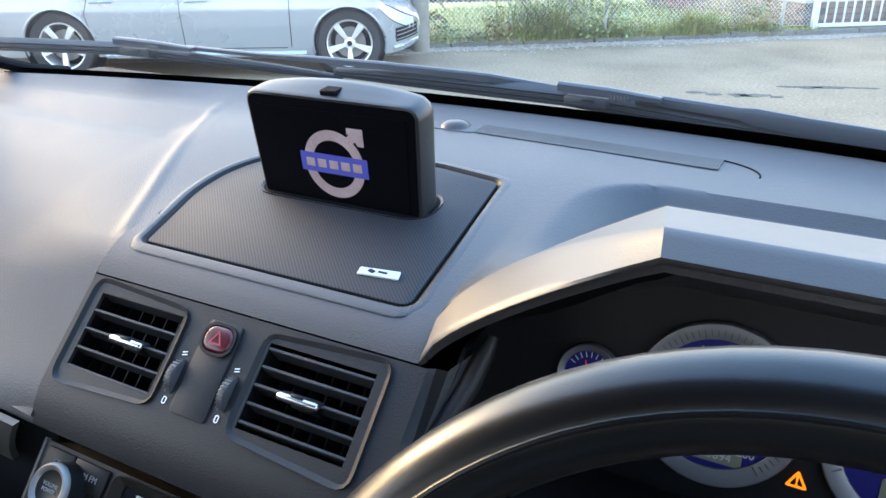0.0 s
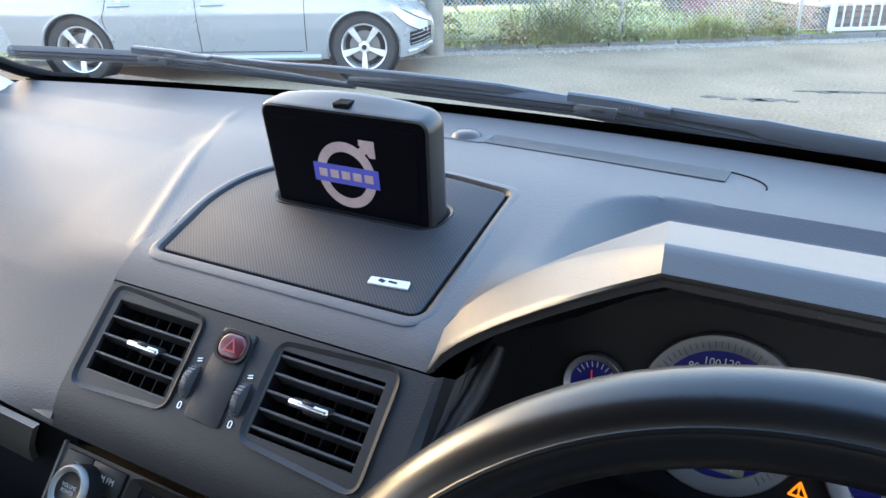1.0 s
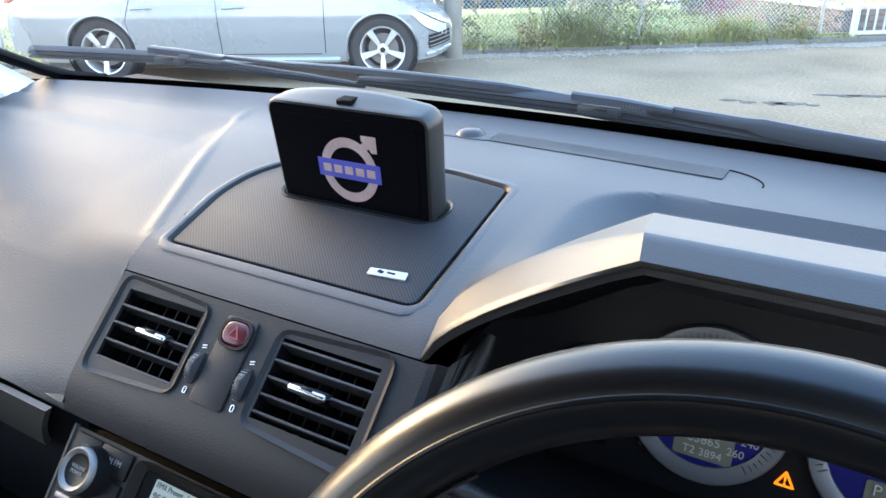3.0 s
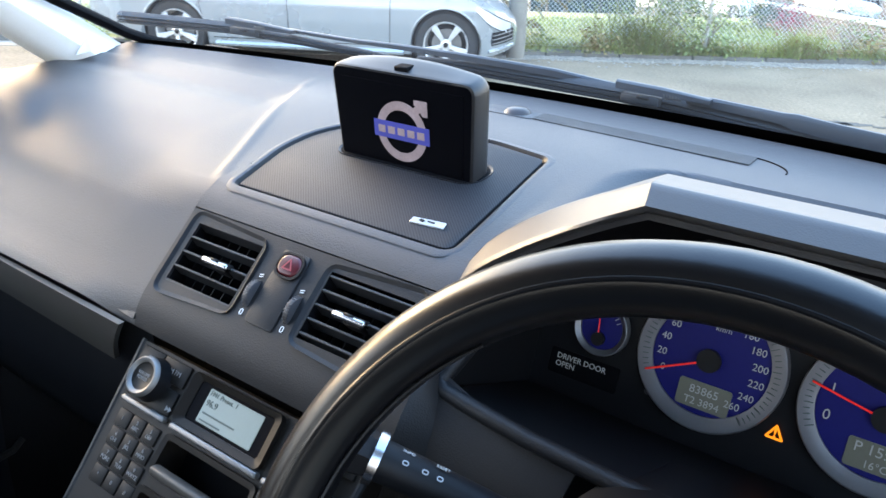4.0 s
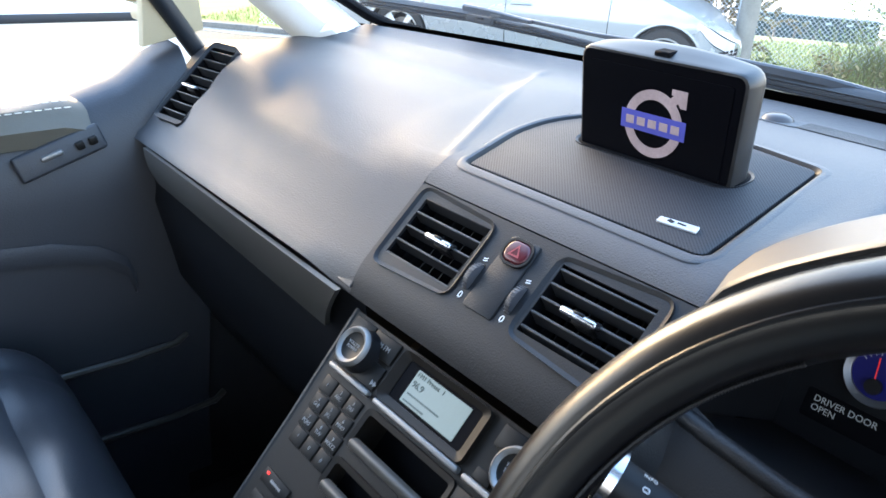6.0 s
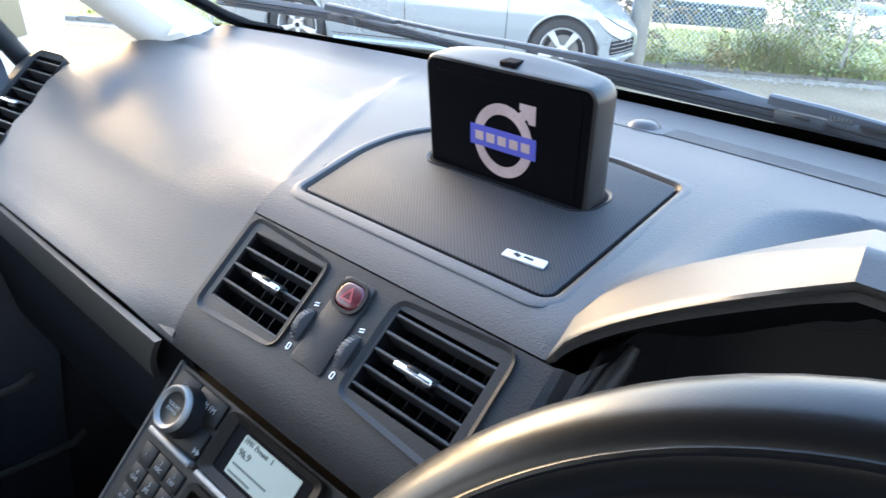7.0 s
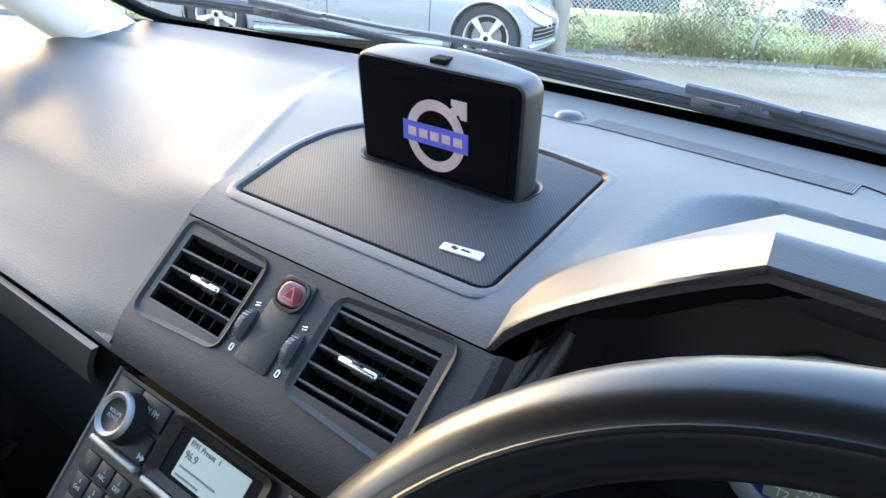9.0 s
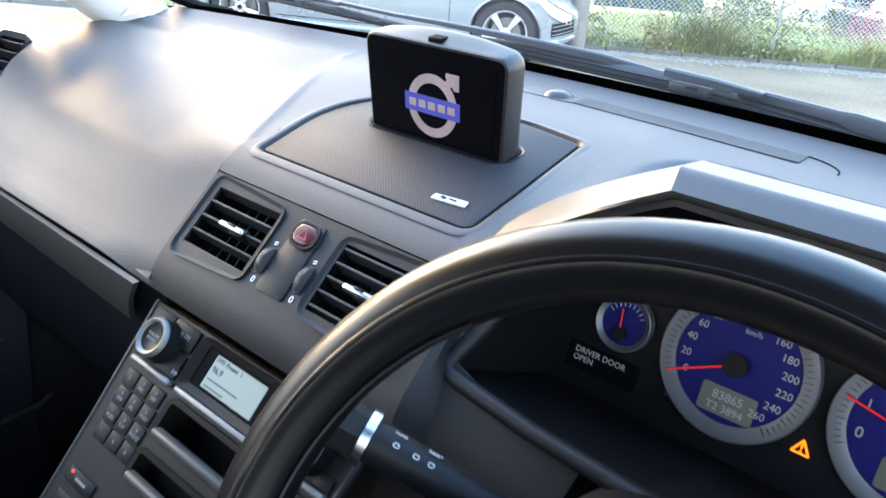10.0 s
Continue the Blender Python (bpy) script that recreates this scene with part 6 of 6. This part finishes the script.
# ---- cars ----
def car_body(length_front, length_back, width, m, paint, name, label, hubs, r_arch, sill=0.22, belt=0.93, roof_z=1.42, detail=True):
    """A saloon: x ahead of the front axle, y out of the near side, z up."""
    c = empty(name, label, "car", m @ Vector((-1.4, -0.9, 0)))
    half = width / 2
    def plan(x):            # how far the flank stands in, towards nose and tail
        f = max(0.0, (x - 0.25) / (length_front - 0.25))
        b = max(0.0, (-x - (length_back - 0.85)) / 0.85)
        return 0.88 * f ** 2.3 + 0.22 * b ** 2.4
    def deck(x):            # height of the bonnet, glass foot, boot
        return float(np.interp(x, [-length_back, -length_back + 0.12, -length_back + 0.5, -3.0, -0.75, -0.1, 0.25, 0.40, length_front - 0.03, length_front], [0.62, 0.98, 1.05, belt, belt + 0.02, 0.90, 0.76, 0.68, 0.50, 0.42]))
    def flank(x, z):
        s = float(np.interp(z, [0.18, 0.30, 0.50, 0.66, 0.70, 0.80, 0.90, 0.96], [-0.03, 0.0, 0.028, 0.036, 0.030, 0.022, 0.0, -0.05]))
        return s - plan(x)
    xs_ = np.concatenate([np.linspace(-length_back, length_front, 150)])
    zs_ = 26
    bm = bmesh.new()
    cols = []
    for x in xs_:
        x = float(x)
        top = min(deck(x), belt)
        lo = sill + (0.06 * smooth01((x - 0.5) / 0.4)) + (0.10 * smooth01((-x - length_back + 0.5) / 0.5))
        near = [Vector((x, flank(x, lo + (top - lo) * k / zs_), lo + (top - lo) * k / zs_)) for k in range(zs_ + 1)]
        arc = []
        e = near[-1]
        for k in range(1, 10):
            t = k / 10
            arc.append(Vector((x, e.y + (-width - 2 * e.y) * t, top + (deck(x) - top) + 0.05 * math.sin(math.pi * t) ** 0.7 * (1 if x < length_front - 0.1 else 0.3))))
        far = [Vector((x, -width - p.y, p.z)) for p in reversed(near)]
        cols.append(near + arc + far)
    for col in cols:
        for p in col:
            if p.y > -0.35 or p.y < -width + 0.35:
                for hx in hubs:
                    d = Vector((p.x - hx, p.z - 0.325))
                    if d.length < r_arch and d.length > r_arch - 0.035:
                        d = d.normalized() * r_arch
                        p.x, p.z = hx + d.x, 0.325 + d.y
    vs = [[bm.verts.new(m @ p) for p in col] for col in cols]
    for i in range(len(cols) - 1):
        for j in range(len(cols[0]) - 1):
            q = (cols[i][j] + cols[i + 1][j] + cols[i + 1][j + 1] + cols[i][j + 1]) / 4
            if (q.y > -0.35 or q.y < -width + 0.35) and any(math.hypot(q.x - hx, q.z - 0.325) < r_arch - 0.004 for hx in hubs):
                continue
            bm.faces.new((vs[i][j], vs[i][j + 1], vs[i + 1][j + 1], vs[i + 1][j]))
    for end in (vs[0], vs[-1]):
        bm.faces.new(end)
    bmesh.ops.recalc_face_normals(bm, faces=bm.faces)
    wpart("body", bm, paint, c)
    # glasshouse
    rows = []
    for t, z, inn, x0, x1 in ((0, belt, 0.01, -length_back + 0.55, -0.55), (0.5, (belt + roof_z) / 2, 0.10, -length_back + 0.95, -1.0), (0.9, roof_z - 0.05, 0.20, -length_back + 1.4, -1.5), (1, roof_z, 0.32, -length_back + 1.7, -1.75)):
        rows.append([m @ Vector(p) for p in ((x0, -inn, z), ((x0 + x1) / 2, -inn + 0.01, z), (x1, -inn, z), (x1 + 0.06, -half, z), (x1, -width + inn, z), (x0, -width + inn, z))])
    bm = grid(rows, closed=True)
    bm.faces.new(bm.verts[-6:])
    bmesh.ops.recalc_face_normals(bm, faces=bm.faces)
    wpart("glasshouse", bm, M_WINDOW, c, "dark tinted windows")
    wpart("underbody", box(length_front + length_back - 0.7, width - 0.35, 0.25, m @ Matrix.Translation(((length_front - length_back) / 2, -half, 0.33)), 0.03), M_BLACK, c)
    for hx in hubs:
        for side in (0, 1):
            y = -0.04 if side == 0 else -width + 0.04
            wm = m @ Matrix.Translation((hx, y, 0.325)) @ pose(0, 0, 0, -90 if side == 0 else 90, 0, 0)
            w = wpart("wheel", lathe([(0.225, 0.0), (0.235, 0.022), (0.26, 0.030), (0.300, 0.028), (0.318, 0.012), (0.325, -0.01), (0.325, -0.18), (0.30, -0.20), (0.22, -0.20), (0.215, -0.02)], 48, wm), M_TYRE, c)
            under(part("rim", lathe([(0.228, 0.012), (0.222, 0.020), (0.212, 0.014), (0.205, -0.03), (0.20, -0.16)], 48, wm), M_ALLOY, None), w)
            bm = lathe([(0.0, 0.006), (0.035, 0.006), (0.055, 0.0), (0.06, -0.03)], 24, wm)
            for k in range(5):
                a0 = 2 * math.pi * k / 5 + math.pi / 2
                for off in (-0.085, 0.085):
                    p0_, p1_ = Vector((0.045 * math.cos(a0), 0.045 * math.sin(a0), -0.004)), Vector((0.212 * math.cos(a0 + off), 0.212 * math.sin(a0 + off), 0.010))
                    d_ = (p1_ - p0_)
                    add(bm, box(d_.length, 0.034, 0.024, wm @ Matrix.Translation((p0_ + p1_) / 2) @ d_.to_track_quat("X", "Z").to_matrix().to_4x4(), 0.006, 1))
            under(part("spokes", bm, M_ALLOY, None, "bright five-spoke alloy"), w)
            under(part("brake_disc", cyl(0.15, 0.02, wm @ Matrix.Translation((0, 0, -0.08)), 28), M_SILVER, None), w)
            under(part("hub_cap", cyl(0.026, 0.008, wm @ Matrix.Translation((0, 0, 0.008)), 16), M_DARK, None), w)
            wpart("wheel_arch", lathe([(r_arch + 0.004, 0.0), (r_arch + 0.004, -0.25), (0.05, -0.25)], 40, m @ Matrix.Translation((hx, y + (0.05 if side == 0 else -0.05), 0.325)) @ pose(0, 0, 0, -90 if side == 0 else 90, 0, 0)), M_BLACK, c)
            bm = grid([[m @ Vector((hx + (r_arch + dr) * math.cos(a), (flank(hx + r_arch * math.cos(a), 0.325 + r_arch * math.sin(a)) if side == 0 else -width - flank(hx + r_arch * math.cos(a), 0.325 + r_arch * math.sin(a))) + (0.006 if side == 0 else -0.006) * s_, 0.325 + (r_arch + dr) * math.sin(a))) for dr, s_ in ((-0.012, -2), (-0.004, 0.5), (0.006, 0.6), (0.012, 0))] for a in np.linspace(-0.25, math.pi + 0.25, 40)])
            wpart("arch_lip", bm, paint, c)
    if detail:
        def seam(pts, r=0.0035):
            return wpart("panel_gap", tube([m @ Vector((x, flank(x, z) + 0.0005, z)) for x, z in pts], r, 5), M_BLACK, c)
        for x, lean in ((-0.555, 0.02), (-1.60, -0.02)):
            seam([(x + lean * (z - 0.6), z) for z in np.linspace(0.30, 0.92, 14)])
        seam([(-2.52 + 0.10 * max(0, z - 0.62) / 0.3 if z > 0.62 else -2.45 - 0.07 * (z - 0.3) / 0.32, z) for z in np.linspace(0.42, 0.92, 14)])
        seam([(x, 0.295) for x in np.linspace(-2.4, -0.60, 14)])
        for x in (-1.43, -2.33):
            hd = wpart("door_handle", tube([m @ Vector((x - 0.11, flank(x, 0.74) + 0.006, 0.738)), m @ Vector((x - 0.08, flank(x, 0.74) + 0.026, 0.742)), m @ Vector((x + 0.06, flank(x, 0.74) + 0.028, 0.746)), m @ Vector((x + 0.10, flank(x, 0.74) + 0.008, 0.744))], 0.012, 8), paint, c)
        CRX = (m.to_3x3() @ Vector((0, 1, 0)))
        rows = []
        for x in np.linspace(0.30, length_front - 0.06, 10):
            x = float(x)
            zt = deck(x) - 0.015
            zb = zt - 0.05 - 0.06 * smooth01((x - 0.28) / 0.15)
            rows.append([m @ Vector((x, flank(x, z) + 0.006, z)) for z in (zt, (zt + zb) / 2, zb)])
        wpart("headlight_seat", grid([[Vector(p) - CRX * 0.003 for p in (r[0] + (r[0] - r[2]) * 0.08, r[1], r[2] - (r[0] - r[2]) * 0.10)] for r in rows]), M_BLACK, c)
        wpart("headlight", grid(rows), M_LAMP, c, "clear headlight glass")
        rows = []
        for x in np.linspace(length_front - 0.22, length_front - 0.03, 8):
            x = float(x)
            rows.append([m @ Vector((x, flank(x, z) + 0.006, z)) for z in (0.45, 0.38, 0.32)])
        wpart("air_intake", grid(rows), M_BLACK, c, "black bumper intake")
        for z in (0.34, 0.38, 0.42):
            wpart("intake_slat", tube([m @ Vector((x, flank(x, z) + 0.012, z)) for x in np.linspace(length_front - 0.21, length_front - 0.04, 6)], 0.005, 5), M_SILVER, c)
        rows = []
        for x in np.linspace(-length_back + 0.02, -length_back + 0.24, 8):
            x = float(x)
            q = smooth01((x + length_back) / 0.24)
            rows.append([m @ Vector((x, flank(x, z) + 0.008, z)) for z in (0.905, 0.88, 0.84, 0.78 + 0.06 * q)])
        wpart("rear_light", thick(grid(rows), 0.004), M_REDLAMP, c, "red rear light")
        wpart("sill", tube([m @ Vector((x, flank(x, 0.24) + 0.004, 0.235)) for x in np.linspace(-2.38, -0.42, 10)], 0.03, 8), paint, c)
        wpart("bumper_lip", tube([m @ Vector((x, flank(x, 0.26) + 0.0, 0.265)) for x in np.linspace(0.42, length_front - 0.03, 10)], 0.02, 8), paint, c)
    return c


M_LAMP = mat("headlight_glass", (0.80, 0.82, 0.84), 0.1, 0.2, spread=0.15, gscale=60)
M_REDLAMP = mat("rear_light_red", (0.45, 0.03, 0.02), 0.15, spread=0.1)
def car_pose(front_axle, ahead):
    h = Vector((*ahead, 0)).normalized()
    r = Vector((h.y, -h.x, 0))
    return Matrix(((h.x, r.x, 0, front_axle[0]), (h.y, r.y, 0, front_axle[1]), (0, 0, 1, 0), (0, 0, 0, 1)))
car_body(0.67, 3.83, 1.82, car_pose((-4.034, 6.262), (2.471, 1.339)), M_PAINT, "parked_car", "silver-blue parked saloon car with bright alloy wheels", (0.0, -2.81), 0.355)
car_body(0.80, 3.5, 1.75, Matrix.Translation((0, 0, fall(26.8))) @ car_pose((-9.6, 36.4), (0.85, -0.5)), M_WHITECAR, "white_car", "white parked saloon car beyond the lawn", (0.0, -2.6), 0.34, detail=True)
car_body(0.80, 3.5, 1.75, Matrix.Translation((0, 0, fall(26.8))) @ car_pose((-5.6, 38.8), (0.75, -0.6)), M_PAINT, "grey_car", "pale grey car parked by the building", (0.0, -2.6), 0.34, detail=True)

house = empty("building", "pale building with red brick columns", "building", (0, 24, 0))
M_RENDER = mat("pale_render", (0.30, 0.28, 0.25), 0.85, spread=0.08)
HB = Matrix.Translation((-4.0, 50.0, -3.4)) @ Matrix.Rotation(radians(-18), 4, "Z")
wpart("wall", box(30, 0.4, 3.2, HB @ Matrix.Translation((0, 0.6, 1.6))), M_RENDER, house)
wpart("roof", box(31, 4.0, 0.25, HB @ Matrix.Translation((0, 1.2, 3.3)), 0.03), M_BIN, house)
for k in range(12):
    wpart("column", box(0.45, 0.45, 3.15, HB @ Matrix.Translation((-13.75 + 2.5 * k, 0.2, 1.575)), 0.02), M_BRICK, house, "red brick column")
for k in range(11):
    w = wpart("window", box(1.3, 0.06, 1.2, HB @ Matrix.Translation((-12.5 + 2.5 * k, 0.38, 1.7)), 0.01), M_WINDOW, house)
    under(part("sill", box(1.45, 0.12, 0.07, HB @ Matrix.Translation((-12.5 + 2.5 * k, 0.34, 1.06)), 0.01), M_KERB, None), w)

van = empty("white_van", "white van parked on the passenger side", "van", (-5.3, -2.6, 0))
wpart("flank", box(1.7, 7.0, 1.35, Matrix.Translation((-5.4, -1.6, 0.95)), 0.12, 4), M_WHITECAR, van)
wpart("rub_strip", box(0.03, 6.4, 0.05, Matrix.Translation((-4.545, -1.6, 0.80)), 0.008), M_RUBBER, van, "black rubbing strip")
for y in (-4.0, 0.6):
    w = wpart("wheel", cyl(0.33, 0.22, Matrix.Translation((-4.70, y, 0.33)) @ pose(0, 0, 0, 0, 90), 32, bev=0.02), M_TYRE, van)
    under(part("hub_cap", cyl(0.19, 0.02, Matrix.Translation((-4.585, y, 0.33)) @ pose(0, 0, 0, 0, 90), 24, bev=0.006), M_ALLOY, None), w)
